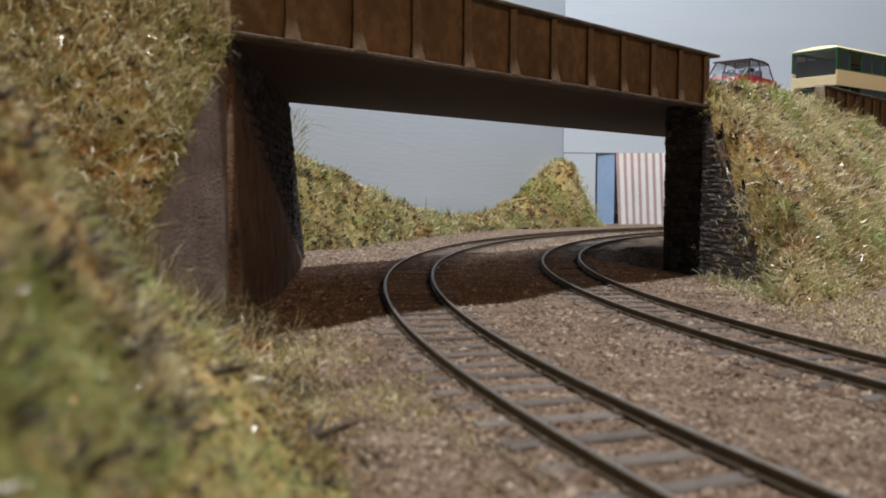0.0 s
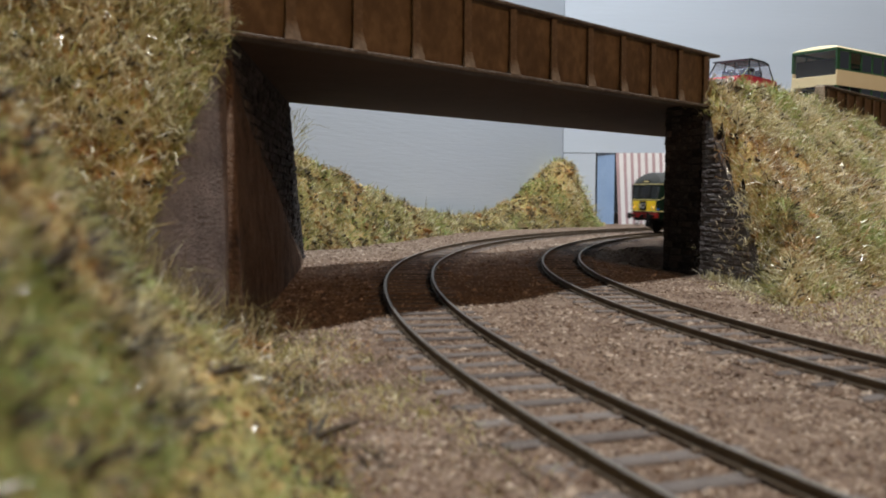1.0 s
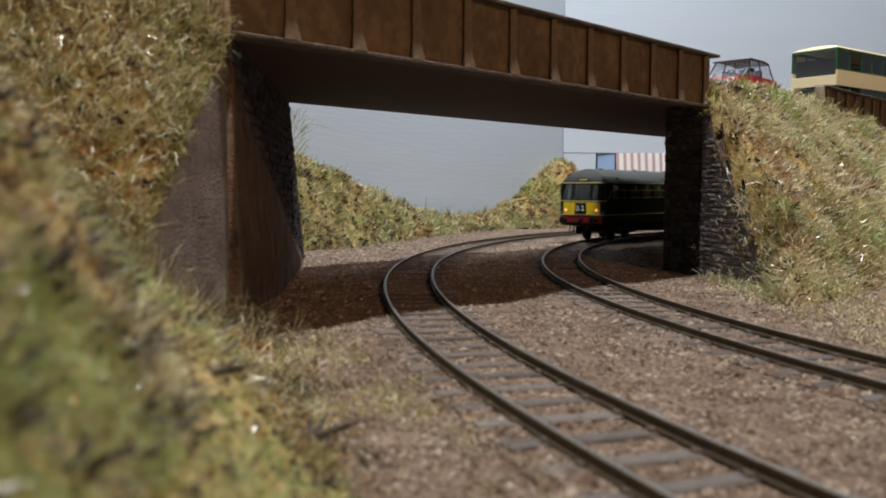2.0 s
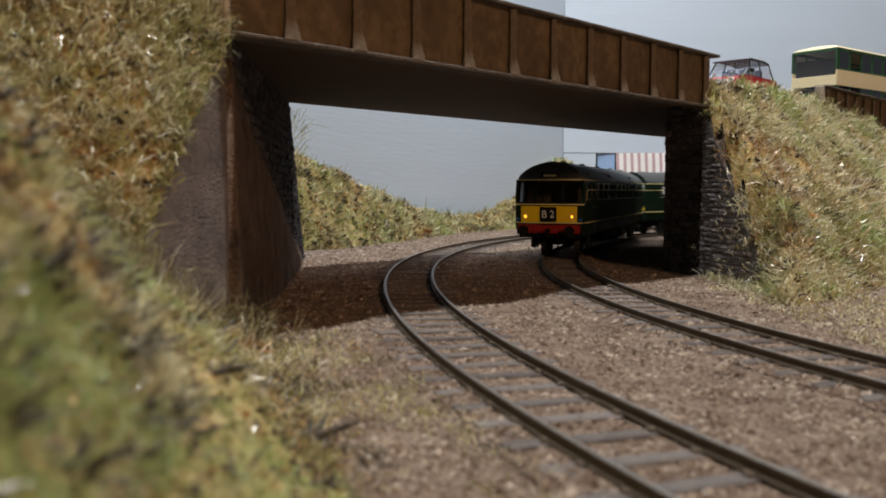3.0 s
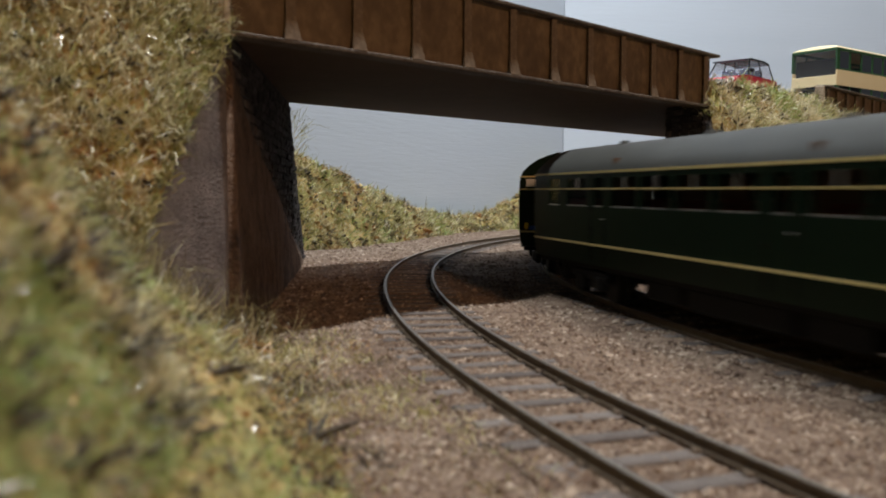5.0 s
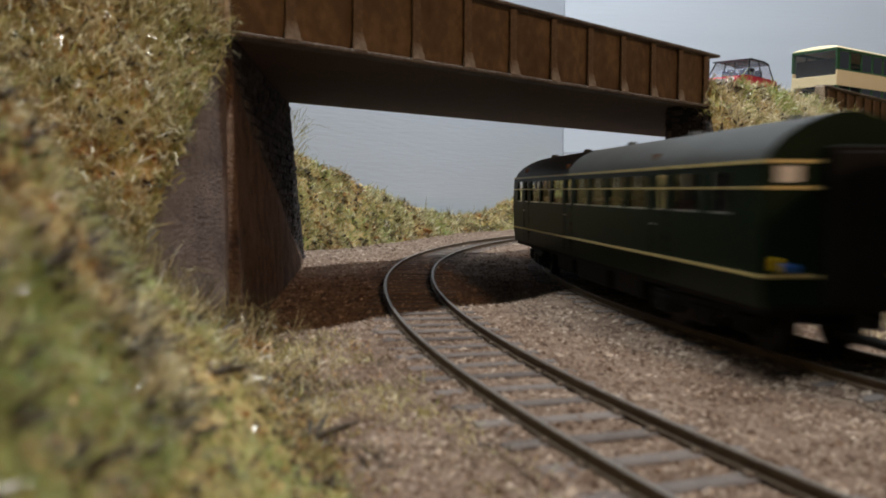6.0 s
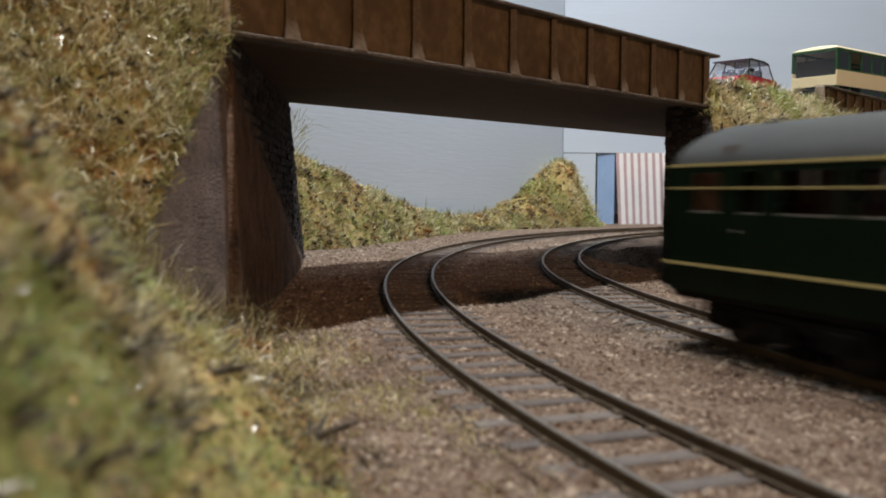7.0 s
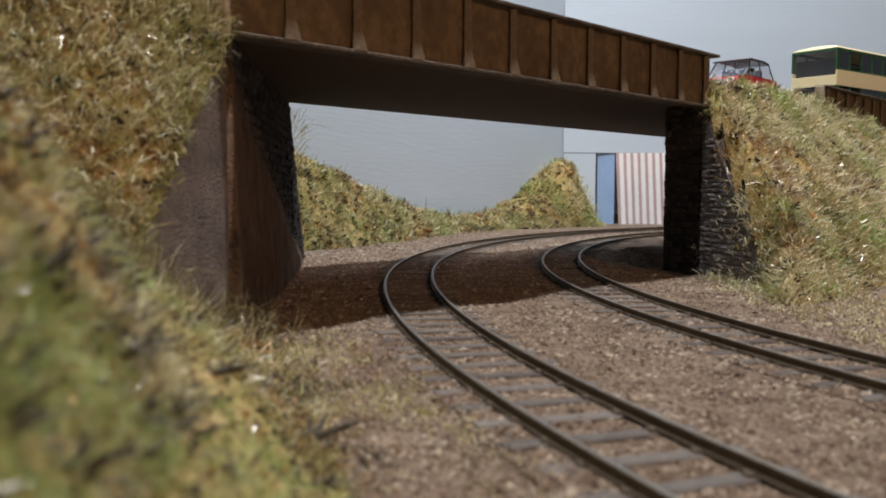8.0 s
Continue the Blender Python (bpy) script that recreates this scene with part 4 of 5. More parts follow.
def double_decker(m):
    bus = thing("bus", "green and cream double-deck bus on the bridge road", "bus", m)
    L2, W2 = 54.0, 15.6
    rows = [("skirt", 4, 13, BUSGREEN), ("lower_waist", 13, 17, BUSGREEN), ("band", 28.6, 39.0, BUSCREAM), ("waist_line", 39.0, 40.0, BUSGREEN), ("upper_rail", 51.4, 53.3, BUSGREEN)]
    for name, z0, z1, mat in rows:
        bm = bmesh.new()
        for sg in (-1, 1):
            box(bm, -L2, L2, sg * W2 - 0.5, sg * W2 + 0.5, z0, z1, 0.2)
        if name != "waist_line":
            box(bm, L2 - 0.6, L2 + 0.4, -W2 - 0.4, W2 + 0.4, z0, z1 - (3.4 if name == "band" else 0), 0.2)
        box(bm, -L2 - 0.4, -L2 + 0.6, -W2 - 0.4, W2 + 0.4, z0, z1, 0.2)
        part(name, bm, mat, bus)
    arc = [(-W2 - 0.4, 53.3), (-W2, 54.2), (-12, 55.4), (-6, 56.0), (0, 56.2), (6, 56.0), (12, 55.4), (W2, 54.2), (W2 + 0.4, 53.3)]
    bm = bmesh.new()
    rings = [[bm.verts.new((x, y * k, 53.3 + (z - 53.3) * q)) for y, z in arc] for x, k, q in ((-L2 - .4, 1, .3), (-L2 + 3, 1, 1), (L2 - 5, 1, 1), (L2 - 1.5, 1, .7), (L2 + .4, 1, .15))]
    for r, q in zip(rings, rings[1:]):
        for i in range(len(arc) - 1):
            bm.faces.new((r[i], q[i], q[i + 1], r[i + 1]))
    for r in (rings[0], rings[-1]):
        bm.faces.new(r)
    part("roof", bm, BUSCREAM, bus, smooth=True)
    n = 7
    for z0, z1 in ((39.2, 52.3), (17, 28.6)):
        for sg in (-1, 1):
            for i in range(n + 1):
                x = -L2 + 0.6 + (2 * L2 - 3.2) * i / n
                bm = bmesh.new()
                w = 2.4 if i == n else 0.9
                box(bm, x - w * 0.4, x + w, sg * W2 - 0.4, sg * W2 + 0.4, z0, z1)
                part("pillar", bm, BUSGREEN, bus)
            for i in range(n):
                x = -L2 + 0.6 + (2 * L2 - 3.2) * i / n
                bm = bmesh.new()
                pane(bm, (x + 0.5, sg * W2, z0), (x + (2 * L2 - 3.2) / n - 0.5, sg * W2, z1))
                part("side_window", bm, PALEGLASS, bus).visible_shadow = False
        for e in (-1, 1):
            for yy in (-W2, W2):
                bm = bmesh.new()
                box(bm, e * L2 - 0.3, e * L2 + 0.3, yy - 0.6, yy + 0.6, z0, z1)
                part("pillar", bm, BUSGREEN, bus)
            for yy in (0,):
                bm = bmesh.new()
                pane(bm, (e * L2, -W2 + 0.6, z0 - (3.6 if e > 0 and z0 > 30 else 0)), (e * L2, W2 - 0.6, z1))
                part("end_window", bm, PALEGLASS, bus).visible_shadow = False
    # black sheet added behind the front window to stop light and darken it
    bm = bmesh.new()
    box(bm, L2 - 4.0, L2 - 3.4, -W2 + 0.6, W2 - 0.6, 31, 47)
    part("window_blackout", bm, BLACK, bus)
    for z in (4.2, 30.0):
        bm = bmesh.new()
        box(bm, -L2 + 1, L2 - 1, -W2 + 0.6, W2 - 0.6, z, z + 0.8)
        part("deck_floor", bm, BLACK, bus)
        for i in range(9):
            for sg in (-1, 1):
                bm = bmesh.new()
                x = -44 + i * 10.6
                box(bm, x - 1.0, x + 1.0, sg * 8.6 - 4.6, sg * 8.6 + 4.6, z + 0.8, z + 12.9, 1.0)
                box(bm, x - 1, x + 4.6, sg * 8.6 - 4.6, sg * 8.6 + 4.6, z + 0.8, z + 6, 0.6)
                part("seat", bm, BLACK, bus)
    for x in (33, -31):
        for sg in (-1, 1):
            bm = bmesh.new()
            cyl(bm, 6.6, 4, Matrix.Translation((x, sg * 13.6, 6.6)) @ Matrix.Rotation(math.pi / 2, 4, "X"), 24)
            wheel = part("wheel", bm, BLACK, bus)
            bm = bmesh.new()
            cyl(bm, 3.6, 4.3, Matrix.Translation((x, sg * 13.6, 6.6)) @ Matrix.Rotation(math.pi / 2, 4, "X"), 18)
            part("rim", bm, BUSGREEN, wheel)
    return bus


double_decker(pose(0.293, 0.619, 0.0744, 0, 0, 180 + 37))


# ---- vegetation and ballast: uncountable small stuff ----
def grass_material(name, colours, scale, island, shine=0.38):
    m = material(name, colours, scale, shine, 0, spread=0.55, island=island, spec=0.5, detail=3)
    # thin fibres let some light through
    nt = m.node_tree
    b = nt.nodes["Principled BSDF"]
    t, mix = nt.nodes.new("ShaderNodeBsdfTranslucent"), nt.nodes.new("ShaderNodeMixShader")
    mix.inputs[0].default_value = 0.28
    nt.links.new(b.inputs["Base Color"].links[0].from_socket, t.inputs[0])
    nt.links.new(b.outputs[0], mix.inputs[1])
    nt.links.new(t.outputs[0], mix.inputs[2])
    nt.links.new(mix.outputs[0], nt.nodes["Material Output"].inputs[0])
    return m


STRAW = grass_material("pale_straw_grass", [(0.34, 0.29, 0.13), (0.56, 0.49, 0.25), (0.74, 0.67, 0.42), (0.86, 0.82, 0.64)], 60, 0.5)
OLIVE = grass_material("olive_grass", [(0.16, 0.15, 0.04), (0.32, 0.30, 0.09), (0.48, 0.45, 0.17), (0.64, 0.60, 0.32)], 60, 0.5)
GREENGRASS = grass_material("fresh_green_grass", [(0.13, 0.19, 0.045), (0.26, 0.35, 0.09), (0.42, 0.50, 0.18), (0.60, 0.64, 0.34)], 50, 0.45)
ORANGE = grass_material("rusty_orange_grass", [(0.17, 0.085, 0.03), (0.36, 0.18, 0.06), (0.52, 0.30, 0.11), (0.66, 0.48, 0.24)], 60, 0.5)
DEAD = grass_material("dark_dead_grass", [(0.04, 0.032, 0.018), (0.10, 0.08, 0.04), (0.20, 0.165, 0.085), (0.34, 0.29, 0.17)], 60, 0.5)
FARGRASS = grass_material("far_scrub_grass", [(0.07, 0.062, 0.018), (0.18, 0.165, 0.042), (0.34, 0.32, 0.10), (0.52, 0.46, 0.20), (0.50, 0.29, 0.09)], 42, 0.34, 0.5)
VERGE = grass_material("dead_brown_grass", [(0.08, 0.065, 0.03), (0.18, 0.155, 0.07), (0.31, 0.28, 0.13), (0.50, 0.45, 0.27)], 40, 0.5)
SCATTER = material("brown_scatter_foam", [(0.03, 0.022, 0.014), (0.085, 0.06, 0.03), (0.17, 0.12, 0.05), (0.30, 0.15, 0.05)], 90, 0.95, 0.5, 1500, island=0.7, spread=0.6)
TWIG = material("dark_twig", [(0.022, 0.019, 0.015), (0.065, 0.055, 0.042), (0.12, 0.10, 0.07)], 200, 0.8, 0.3, 1500)


def blades(name, roots, lengths, widths, mat, label, seed, lean=0.55, up=(0, 0, 1)):
    """Fibres of two bent segments from roots (x, y, z, nx, ny)."""
    r = np.random.RandomState(seed)
    roots = np.asarray(roots, float)
    n = len(roots)
    lengths = np.asarray(lengths, float)
    p = roots[:, :3]
    d = np.c_[roots[:, 3] * 0.6, roots[:, 4] * 0.6, np.ones(n)] + r.normal(0, lean, (n, 3)) * [1, 1, 0.5]
    d[:, 2] = np.maximum(d[:, 2], 0.05)
    d /= np.linalg.norm(d, axis=1)[:, None]
    a = r.uniform(0, 2 * np.pi, n)
    w = np.c_[np.cos(a), np.sin(a), np.zeros(n)]
    w -= d * (w * d).sum(1)[:, None]
    w /= np.linalg.norm(w, axis=1)[:, None]
    w *= (widths * r.uniform(0.6, 1.4, n))[:, None]
    bend = r.normal(0, 0.28, (n, 3)) - [0, 0, 0.22]
    mid = p + d * (lengths * 0.55)[:, None]
    tip = p + (d + bend) * lengths[:, None]
    base = p - d * 0.6
    v = np.stack([base - w, base + w, mid + w * 0.8, mid - w * 0.8, tip], 1).reshape(-1, 3)
    k = np.arange(n)[:, None] * 5
    quads, tris = k + np.array([[0, 1, 2, 3]]), k + np.array([[3, 2, 4]])
    faces = quads.tolist() + tris.tolist()
    ob = raw(name, v, faces, mat)
    return tagged(ob, label, "grass", kind="stuff")


def lumps(name, places, sizes, mat, label, category, seed, flat=0.75):
    """Small irregular six-cornered grains."""
    r = np.random.RandomState(seed)
    p, s = np.asarray(places, float), np.asarray(sizes, float)
    n = len(p)
    c = np.array([[1, 0, 0], [-1, 0, 0], [0, 1, 0], [0, -1, 0], [0, 0, 1], [0, 0, -1]], float)
    q = c[None] * r.uniform(0.55, 1.25, (n, 6, 1)) + r.normal(0, 0.22, (n, 6, 3))
    a = r.uniform(0, 2 * np.pi, n)
    rot = np.zeros((n, 3, 3))
    rot[:, 0, 0], rot[:, 0, 1], rot[:, 1, 0], rot[:, 1, 1], rot[:, 2, 2] = np.cos(a), -np.sin(a), np.sin(a), np.cos(a), flat
    q = np.einsum("nij,nkj->nki", rot, q) * s[:, None, None] + p[:, None]
    f = np.array([[0, 2, 4], [2, 1, 4], [1, 3, 4], [3, 0, 4], [2, 0, 5], [1, 2, 5], [3, 1, 5], [0, 3, 5]])
    faces = (np.arange(n)[:, None, None] * 6 + f[None]).reshape(-1, 3)
    return tagged(raw(name, q.reshape(-1, 3), faces, mat), label, category, kind="stuff")


def sow(fn, n, pick, seed, patch=18, least=0.0):
    """n roots on the height sheet fn, places from pick(rng), thinned in patches."""
    rng = random.Random(seed)
    out = []
    tries = 0
    while len(out) < n and tries < n * 8:
        tries += 1
        x, y = pick(rng)
        if x is None or rough(x, y, patch, seed) + 0.55 < rng.random() * 0.9 * (1 - least):
            continue
        z = fn(x, y)
        out.append((x, y, z, z - fn(x + 1, y), z - fn(x, y + 1)))
    return np.clip(np.array(out), [-1e5] * 3 + [-1.5] * 2, [1e5] * 3 + [1.5] * 2)


def pick_left(rng):
    y = 25 + 190 * rng.random() ** 1.15
    v = -1.0 + 95 * rng.random() ** 1.5
    x = left_wing_x(y) - v
    if x < -0.60 * y - 6 or (y > 136 and v < 0.5):
        return None, None
    return x, y


def pick_right(rng):
    x, y = rng.uniform(104, 290), rng.uniform(170, 520)
    p = (x - 113) * WAY.y - (y - 370) * WAY.x
    if p < -10 or x > 0.58 * y + 10 or (y > 310 and x < right_wing_x(y) + 0.3) or right_bank_height(x, y) < GROUND_Z - 1.0:
        return None, None
    return x, y


def pick_far(rng):
    x = rng.uniform(-150, 160)
    return x, float(np.interp(x, *FAR_TOE)) - 1 + 60 * rng.random() ** 1.3


def pick_apron(rng):
    y = 30 + 184 * rng.random() ** 0.8
    t = left_toe_x(y)
    x = t + 4 - 40 * rng.random() ** 0.9
    return (x, y) if x > left_wing_x(y) + 1 and x > -0.6 * y - 6 else (None, None)


R = np.random.RandomState(5)


def sort_of_grass(p, seed, rng, green_bias=0.0, dead_bias=0.0):
    """Which grass grows at p: patches of straw, olive, green, orange and dead brown with ragged borders."""
    q = Vector(p[:3]) / 24
    a = noise.noise(q + Vector((seed, 0, 0))) + 0.55 * noise.noise(q * 2.7 + Vector((0, seed, 0))) + rng.gauss(0, 0.16) - dead_bias
    b = noise.noise(q * 0.8 + Vector((0, 0, seed))) + 0.5 * noise.noise(q * 2.2 + Vector((seed, seed, 0))) + rng.gauss(0, 0.14)
    if b + green_bias > 0.38:
        return 2
    if b < -0.26:
        return 3
    if a < -0.50:
        return 4
    return 0 if a > -0.14 else 1


SORTS = [(STRAW, "pale straw static grass on the bank"), (OLIVE, "olive static grass on the bank"), (GREENGRASS, "fresh green static grass on the bank"),
         (ORANGE, "rusty orange static grass on the bank"), (DEAD, "dark dead grass in patches on the bank")]


def grow(fn, pick, clumps, each, spot, seed, low, high, width, fine=lambda p: 1.0, bias=lambda p: 0.0, lean=0.85, dead=0.0):
    """Ragged clumps of fibres in patches of five sorts."""
    rng, r = random.Random(seed), np.random.RandomState(seed)
    centres = sow(fn, clumps, pick, seed, 16, 0.45)
    rows = [[] for k in SORTS]
    for c in centres:
        f = fine(c)
        k = sort_of_grass(c, seed, rng, bias(c), dead)
        tall = rng.uniform(0.7, 1.35) * (0.6 if k == 3 else 1.0)
        lx, ly = rng.gauss(0, 0.35), rng.gauss(0, 0.35)
        for i in range(each):
            kk = k if rng.random() < 0.82 else rng.choice((0, 0, 1, 1, 3, 4))
            dx, dy = rng.gauss(0, spot * f), rng.gauss(0, spot * f)
            dz = min(max(-dx * c[3] - dy * c[4], -3), 3)
            rows[kk].append((c[0] + dx, c[1] + dy, c[2] + dz, c[3] + lx, c[4] + ly, f * tall))
    for k, (mat, label) in enumerate(SORTS):
        a = np.array(rows[k])
        if len(a):
            size = a[:, 5]
            blades("bank_grass", a[:, :5], (low + (high - low) * r.beta(1.6, 2.6, len(a))) * size, width * np.clip(size, 0.3, 1.1), mat, label, seed + k, lean=lean)


near_fine = lambda p: min(max(p[1] / 150, 0.42), 1.0)
moss = lambda p: math.exp(-((p[0] + 40) ** 2 + (p[1] - 79) ** 2 + (p[2] - 39) ** 2) / 110)
near_green = lambda p: (0.6 if p[1] < 70 and p[2] < 27 else -0.06) + 0.7 * moss(p)
grow(left_bank_height, pick_left, 8200, 10, 1.5, 21, 1.4, 7.0, 0.13, near_fine, near_green)
grow(right_bank_height, pick_right, 6000, 10, 2.0, 122, 1.6, 8.0, 0.17, bias=lambda p: 0.05)
grow(apron_height, pick_apron, 2300, 8, 1.4, 24, 1.0, 5.0, 0.12, near_fine, lambda p: 0.35 if p[1] < 95 and p[0] < -14 else -0.15, 1.0, 0.33)
def pick_verge(rng):
    y = 70 + 146 * rng.random()
    return left_toe_x(y) - 3 + 24 * rng.random() ** 2.2, y


grow(ground_height, pick_verge, 1100, 6, 1.6, 26, 0.8, 3.6, 0.10, near_fine, lambda p: -0.2, 1.1, 0.36)
grow(far_bank_height, pick_far, 3600, 8, 3.2, 27, 2.2, 8.0, 0.26, bias=lambda p: 0.12 if p[0] > 60 else -0.05, lean=0.7, dead=0.25)

for fn, pick, n, seed, big in ((left_bank_height, pick_left, 3200, 51, 1.3), (right_bank_height, pick_right, 2600, 52, 1.5), (far_bank_height, pick_far, 2600, 53, 2.4), (apron_height, pick_apron, 2600, 54, 0.9)):
    at = sow(fn, n, pick, seed, 10)
    lumps("bank_scatter", at[:, :3] + [0, 0, 0.6], (np.random.RandomState(seed).gamma(2.2, big / 4.4, len(at)) + 0.2) * np.clip(at[:, 1] / 190, 0.3, 1.0), SCATTER, "brown and orange ground scatter on the bank", "scatter", seed)

# pale shiny stems and dark heathery bits through the grass
PALESTEM = material("pale_shiny_stem", [(0.50, 0.44, 0.30), (0.68, 0.62, 0.48), (0.80, 0.76, 0.66)], 40, 0.28, 0, island=0.8, spec=1.0, metal=0.2)
for fn, pick, n, seed, w in ((left_bank_height, pick_left, 3400, 71, 0.17), (right_bank_height, pick_right, 7000, 72, 0.21), (far_bank_height, pick_far, 1200, 73, 0.2), (apron_height, pick_apron, 500, 74, 0.13)):
    at = sow(fn, n, pick, seed, 16)
    fine = np.clip(at[:, 1] / 170, 0.3, 1.0)
    blades("pale_stems", at, np.random.RandomState(seed).uniform(2.5, 7, len(at)) * fine, w * fine, PALESTEM, "pale shiny dead stems in the grass", seed, lean=0.9)
for fn, pick, n, seed, w in ((left_bank_height, pick_left, 420, 81, 0.22), (right_bank_height, pick_right, 330, 82, 0.3), (far_bank_height, pick_far, 260, 83, 0.4), (apron_height, pick_apron, 60, 84, 0.13)):
    at = sow(fn, n, pick, seed, 9)
    many = np.repeat(at, 9, axis=0)
    many[:, :3] += np.random.RandomState(seed).normal(0, 1.1, (len(many), 3)) * [1, 1, 0.5] + [0, 0, 1.5]
    blades("dark_heather", many, np.random.RandomState(seed + 1).uniform(1.2, 3.2, len(many)), w, TWIG, "dark dead heather bits in the grass", seed, lean=1.4)

# long tufts at the foot of the near wing wall and by the far wing
tuft = []
rng = random.Random(8)
for cx, cy, k, rad in ((-58, 138, 160, 5), (-56, 146, 130, 5), (-54, 154, 110, 4), (-52, 164, 90, 4), (-50, 178, 50, 3), (-41, 208, 30, 3), (-57, 150, 60, 3.0), (-55.5, 158, 40, 2.5), (-48, 196, 50, 3.0), (-46, 186, 40, 3.0), (-53, 170, 60, 4.0), (-44, 205, 40, 3), (-57, 140, 60, 4)):
    for i in range(k):
        x, y = cx + rng.gauss(0, rad), cy + rng.gauss(0, rad)
        tuft.append((max(x, left_wing_x(y) + 0.6), y, apron_height(x, y), 0, 0))
blades("grass_tufts", tuft, R.uniform(4, 15, len(tuft)), 0.10, VERGE, "long dry tufts at the foot of the wing wall", 37, lean=0.5)
tuft = []
for i in range(1500):
    y = 140 + 61 * rng.random()
    x = left_wing_x(y) + 0.4 - 1.5 * rng.random()
    tuft.append((x, y, 70 - 1.16 * (200 - y) + 1.0, 1.5, -0.3))
blades("grass_tufts", tuft, R.uniform(1.2, 5, len(tuft)), 0.12, OLIVE, "dry grass that spills over the wing wall", 40, lean=0.8)
tuft = [(-66 - rng.random() * 3, 374 + rng.random() * 40, 66 - rng.random() * 26, 1.2, 0.3) for i in range(110)]
blades("grass_tufts", tuft, R.uniform(4, 15, len(tuft)), 0.1, FARGRASS, "wispy grass that hangs over the far wing wall", 38, lean=0.7)
tuft = []
for i in range(420):
    y = 300 + rng.random() * 60
    x = 117 + 0.15 * (368 - y) * 0.3 - 3 - rng.random() * 7
    tuft.append((x, y, ground_height(x, y), 0, 0))
blades("grass_tufts", tuft, R.uniform(2, 6, len(tuft)), 0.17, STRAW, "dry grass at the foot of the stone wing wall", 39)

def low_ground(x, y):
    return max(ground_height(x, y), right_bank_height(x, y))


roots = sow(low_ground, 3800, lambda r: (r.uniform(98, 150), r.uniform(150, 345)), 25, 12)
blades("verge_grass", roots, R.uniform(1.0, 3.2, len(roots)), 0.13, STRAW, "sparse dry grass between the track and the bank", 41, lean=0.9)
lumps("verge_scatter", roots[::2, :3] + [1.3, 0.7, 0.1], R.uniform(0.2, 0.6, len(roots[::2])), SCATTER, "brown crumbs of earth between the track and the bank", "scatter", 42)

# fine ballast grains, thicker towards the near end of the layout
rng = random.Random(12)
grain, size = [], []
while len(grain) < 70000:
    y = 78 * math.exp(rng.random() ** 0.85 * math.log(760 / 78))
    x = (rng.random() * 1.16 - 0.58) * y
    if x < left_toe_x(y) - 3 and y < 215 or x > 260:
        continue
    if y > 215 and x < np.interp(y, [215, 372, 470, 480], [-48, -64, -74, -140]) or y > np.interp(x, *FAR_TOE):
        continue
    if x > 104 and 366 < y < 640 or x > np.interp(y, [100, 220, 263, 312, 366], [137, 115, 109, 117, 111]) and y < 367:
        continue
    grain.append((x, y, ground_height(x, y) + 0.05))
    size.append(min(1.1, 0.17 + rng.gammavariate(2.0, 0.085) + (0.4 if rng.random() < 0.02 else 0)) * (1 + y / 700))
lumps("ballast_grains", grain, size, STONE, "fine pinkish brown ballast grains", "ballast", 61, flat=0.6)


# dark crumbs of earth and broken sleeper ends beside the outer rail
rng = random.Random(17)
crumb = []
for i in range(520):
    u = rng.uniform(-110, 90)
    x, y, h = on(LEFT, u)
    off = -11.5 - 9 * rng.random() ** 1.6
    if rough(x, y, 7, 31) + 0.2 > rng.random() * 0.8:
        x, y = x + off * math.cos(h), y - off * math.sin(h)
        crumb.append((x, y, ground_height(x, y) + 0.1))
lumps("earth_crumbs", crumb, [min(1.3, 0.25 + rng.gammavariate(2, 0.16)) for c in crumb], SLEEPER, "dark crumbs of earth beside the sleeper ends", "scatter", 66, flat=0.5)
chip = []
while len(chip) < 70:
    x, y = rng.uniform(-35, 120), rng.uniform(110, 360)
    chip.append((x, y, ground_height(x, y) + 0.25))
lumps("pale_chips", chip, [rng.uniform(0.3, 0.7) for c in chip], PALE, "pale chips of stone scattered on the ballast", "ballast", 67, flat=0.6)


# ---- forked twigs that lie in the grass ----
def twig(x, y, fn, turn, size):
    bm = bmesh.new()
    rnd = random.Random(int(x * 10))
    p = Vector((0, 0, 0.8))
    for k, (a, b, l) in enumerate(((0, 12, 9), (38, 30, 6), (-30, 22, 7), (80, 40, 4), (160, 10, 5))):
        d = Vector((math.cos(radians(a)) * math.cos(radians(b)), math.sin(radians(a)) * math.cos(radians(b)), math.sin(radians(b)))) * l * size
        q = d.to_track_quat("Z", "Y").to_matrix().to_4x4()
        cyl(bm, 0.7 * size, d.length, Matrix.Translation(p + d / 2) @ q, 7, 0.3 * size)
    ob = part("twig", bm, TWIG)
    ob.matrix_world = pose(x * MM, y * MM, fn(x, y) * MM, 0, 0, turn)
    return tagged(ob, "dark forked twig lying in the grass", "twig", group="twigs")


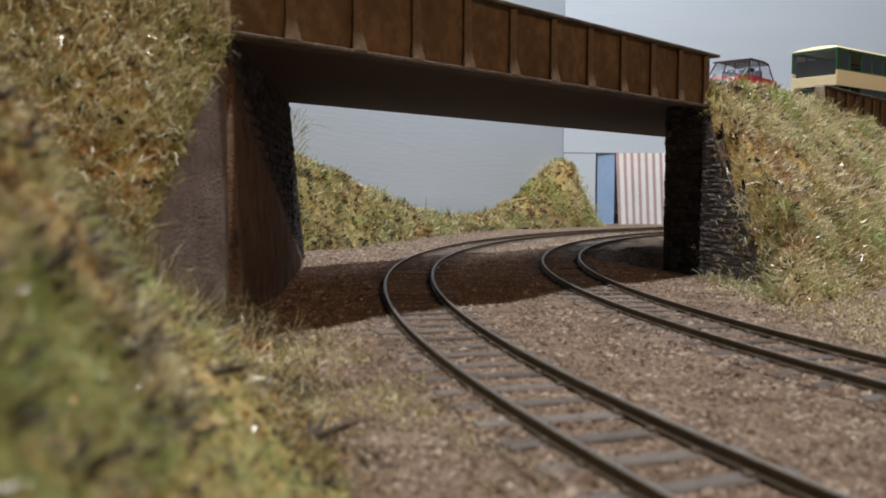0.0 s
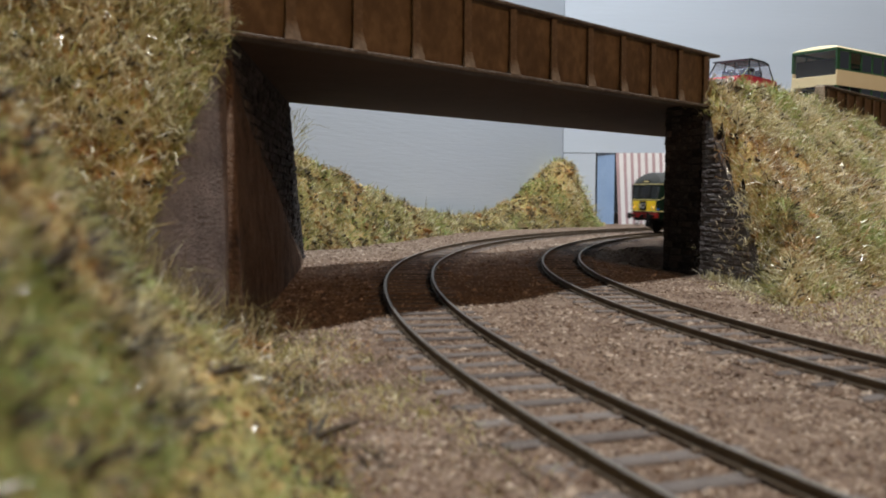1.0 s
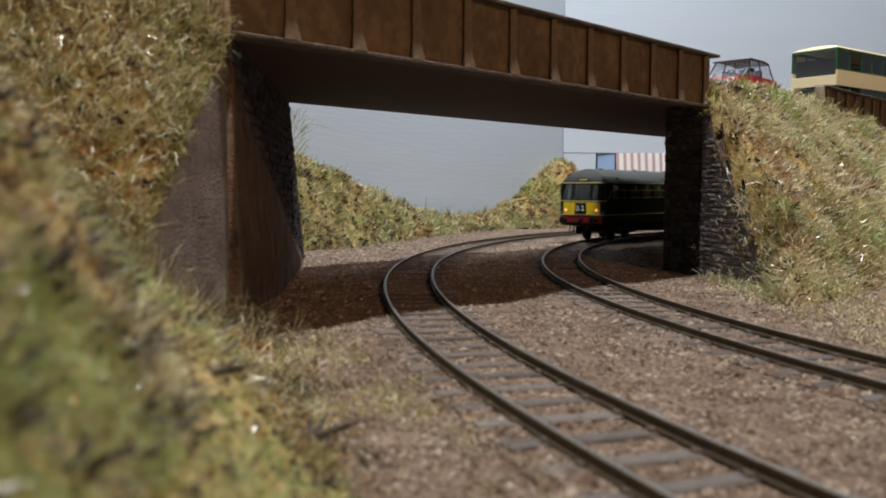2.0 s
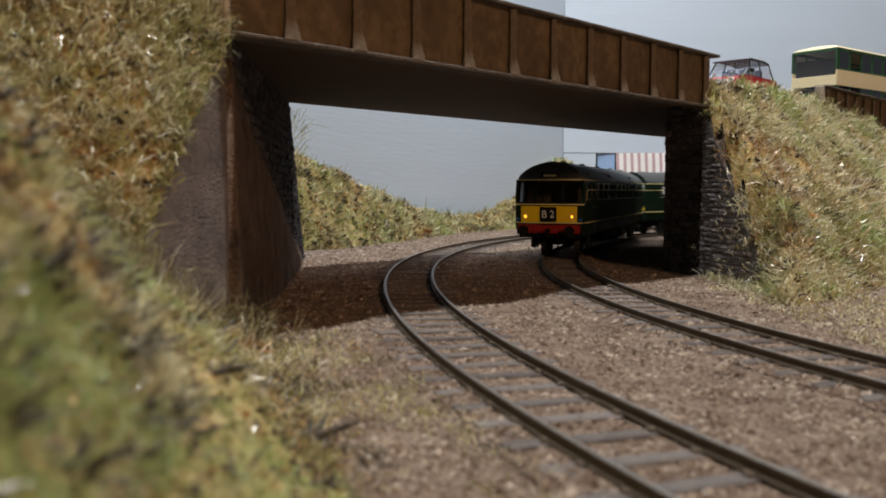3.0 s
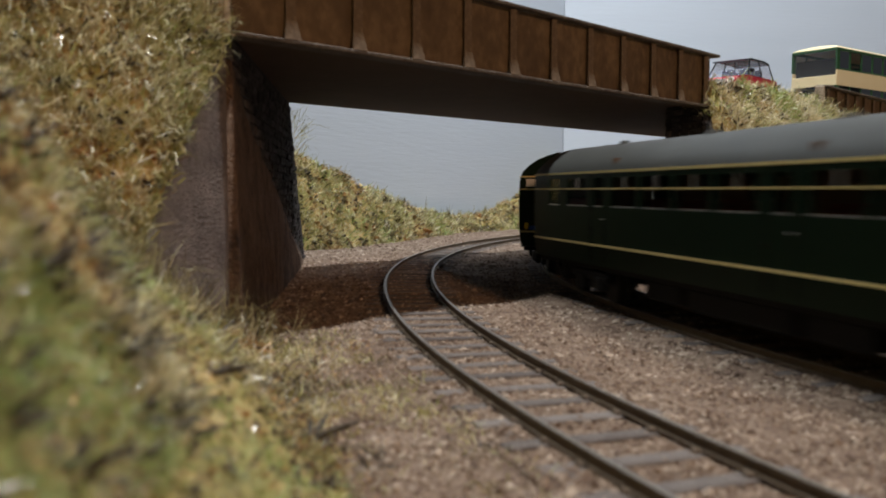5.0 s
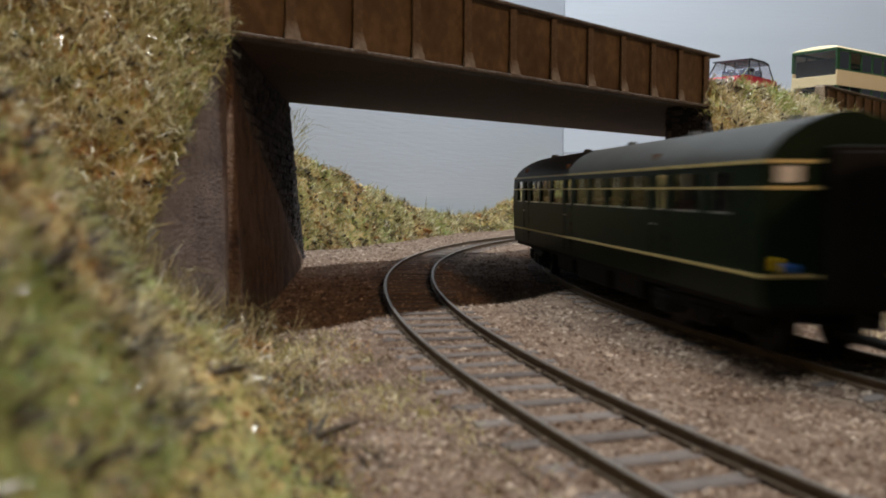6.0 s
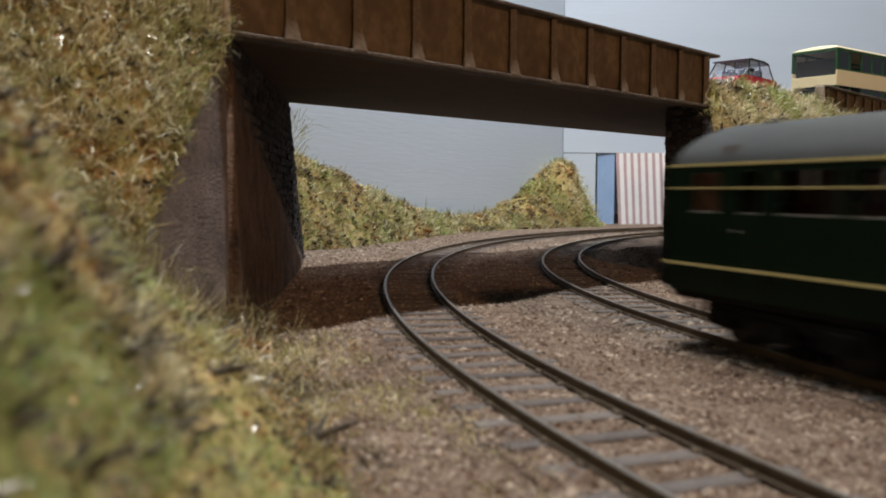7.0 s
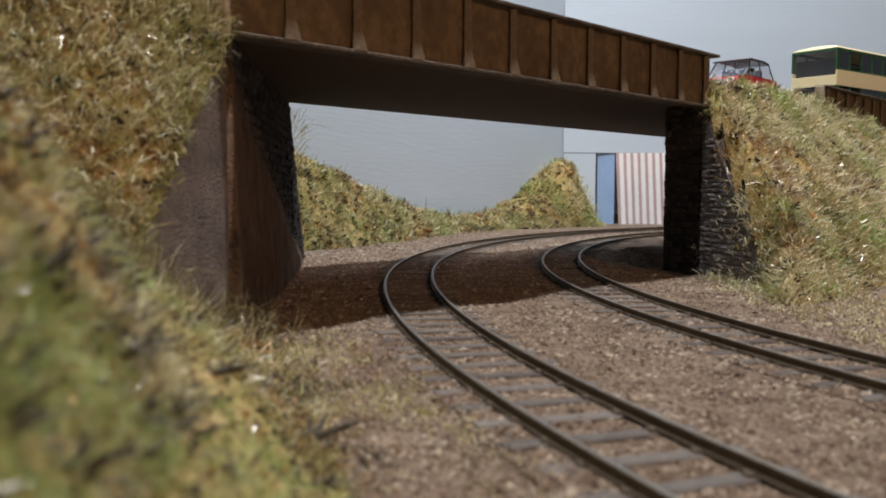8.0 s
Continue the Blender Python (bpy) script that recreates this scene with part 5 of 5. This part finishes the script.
twig(-18, 117, apron_height, 30, 0.8)
twig(-31, 66, left_bank_height, -40, 0.6)
twig(-42, 158, apron_height, 100, 0.9)
twig(-26, 99, apron_height, 10, 0.5)


# ---- how the train runs ----
# way of the first car's middle along the inner track: seconds, millimetres
WAY_S = [(0.0, 808), (0.7, 711), (1.0, 669), (1.5, 605), (2.15, 524), (2.8, 426), (3.2, 357), (3.5, 307), (4.0, 217), (4.2, 182), (4.5, 128), (5.15, 15), (5.8, -97), (6.2, -166), (6.5, -217),
         (7.1, -338), (7.5, -412), (8.0, -502)]
GAP = 27.5


def travel(t):
    """The same at any time, with the small unevenness of speed smoothed out."""
    ts = np.linspace(t - 0.18, t + 0.18, 9)
    a, b = [p for p, q in WAY_S], [q for p, q in WAY_S]
    v = np.interp(ts, a, b)
    v = np.where(ts < 0, b[0] - 147 * ts, v)
    v = np.where(ts > 8, b[-1] - 176 * (ts - 8), v)
    return float(v.mean())


def car_pose(s, flip):
    xa, ya, _ = on(RIGHT, s - 80.6)
    xb, yb, _ = on(RIGHT, s + 80.6)
    return pose((xa + xb) / 2 * MM, (ya + yb) / 2 * MM, 0, 0, 0, math.degrees(math.atan2(ya - yb, xa - xb)) + 180 * flip)


def motions():
    times = [i / 10 for i in range(81)]
    fine = [i / FPS for i in range(8 * FPS + 1)]
    for n, car in enumerate(cars):
        off = n * (CAR_L + GAP)
        walk(car, [(t, car_pose(travel(t) + off, n)) for t in times])
        for bogie in [c for c in car.children if c.name.startswith("bogie")]:
            x = bogie.location.x / MM
            rows = []
            for t in times:
                s = travel(t) + off
                _, _, h = on(RIGHT, s - x * (1 - 2 * n))
                head = math.degrees(math.atan2(-math.cos(h), -math.sin(h))) + 180 * n
                own = math.degrees(car_pose(s, n).to_euler().z)
                rows.append((t, pose(x * MM, 0, 0, 0, 0, (head - own + 180) % 360 - 180)))
            walk(bogie, rows)
            for ws in [c for c in bogie.children if c.name.startswith("wheelset")]:
                place = ws.location.copy()
                walk(ws, [(t, pose(*place, 0, math.degrees((travel(0) - travel(t)) / 6.2) * (1 - 2 * n), 0)) for t in fine])


motions()
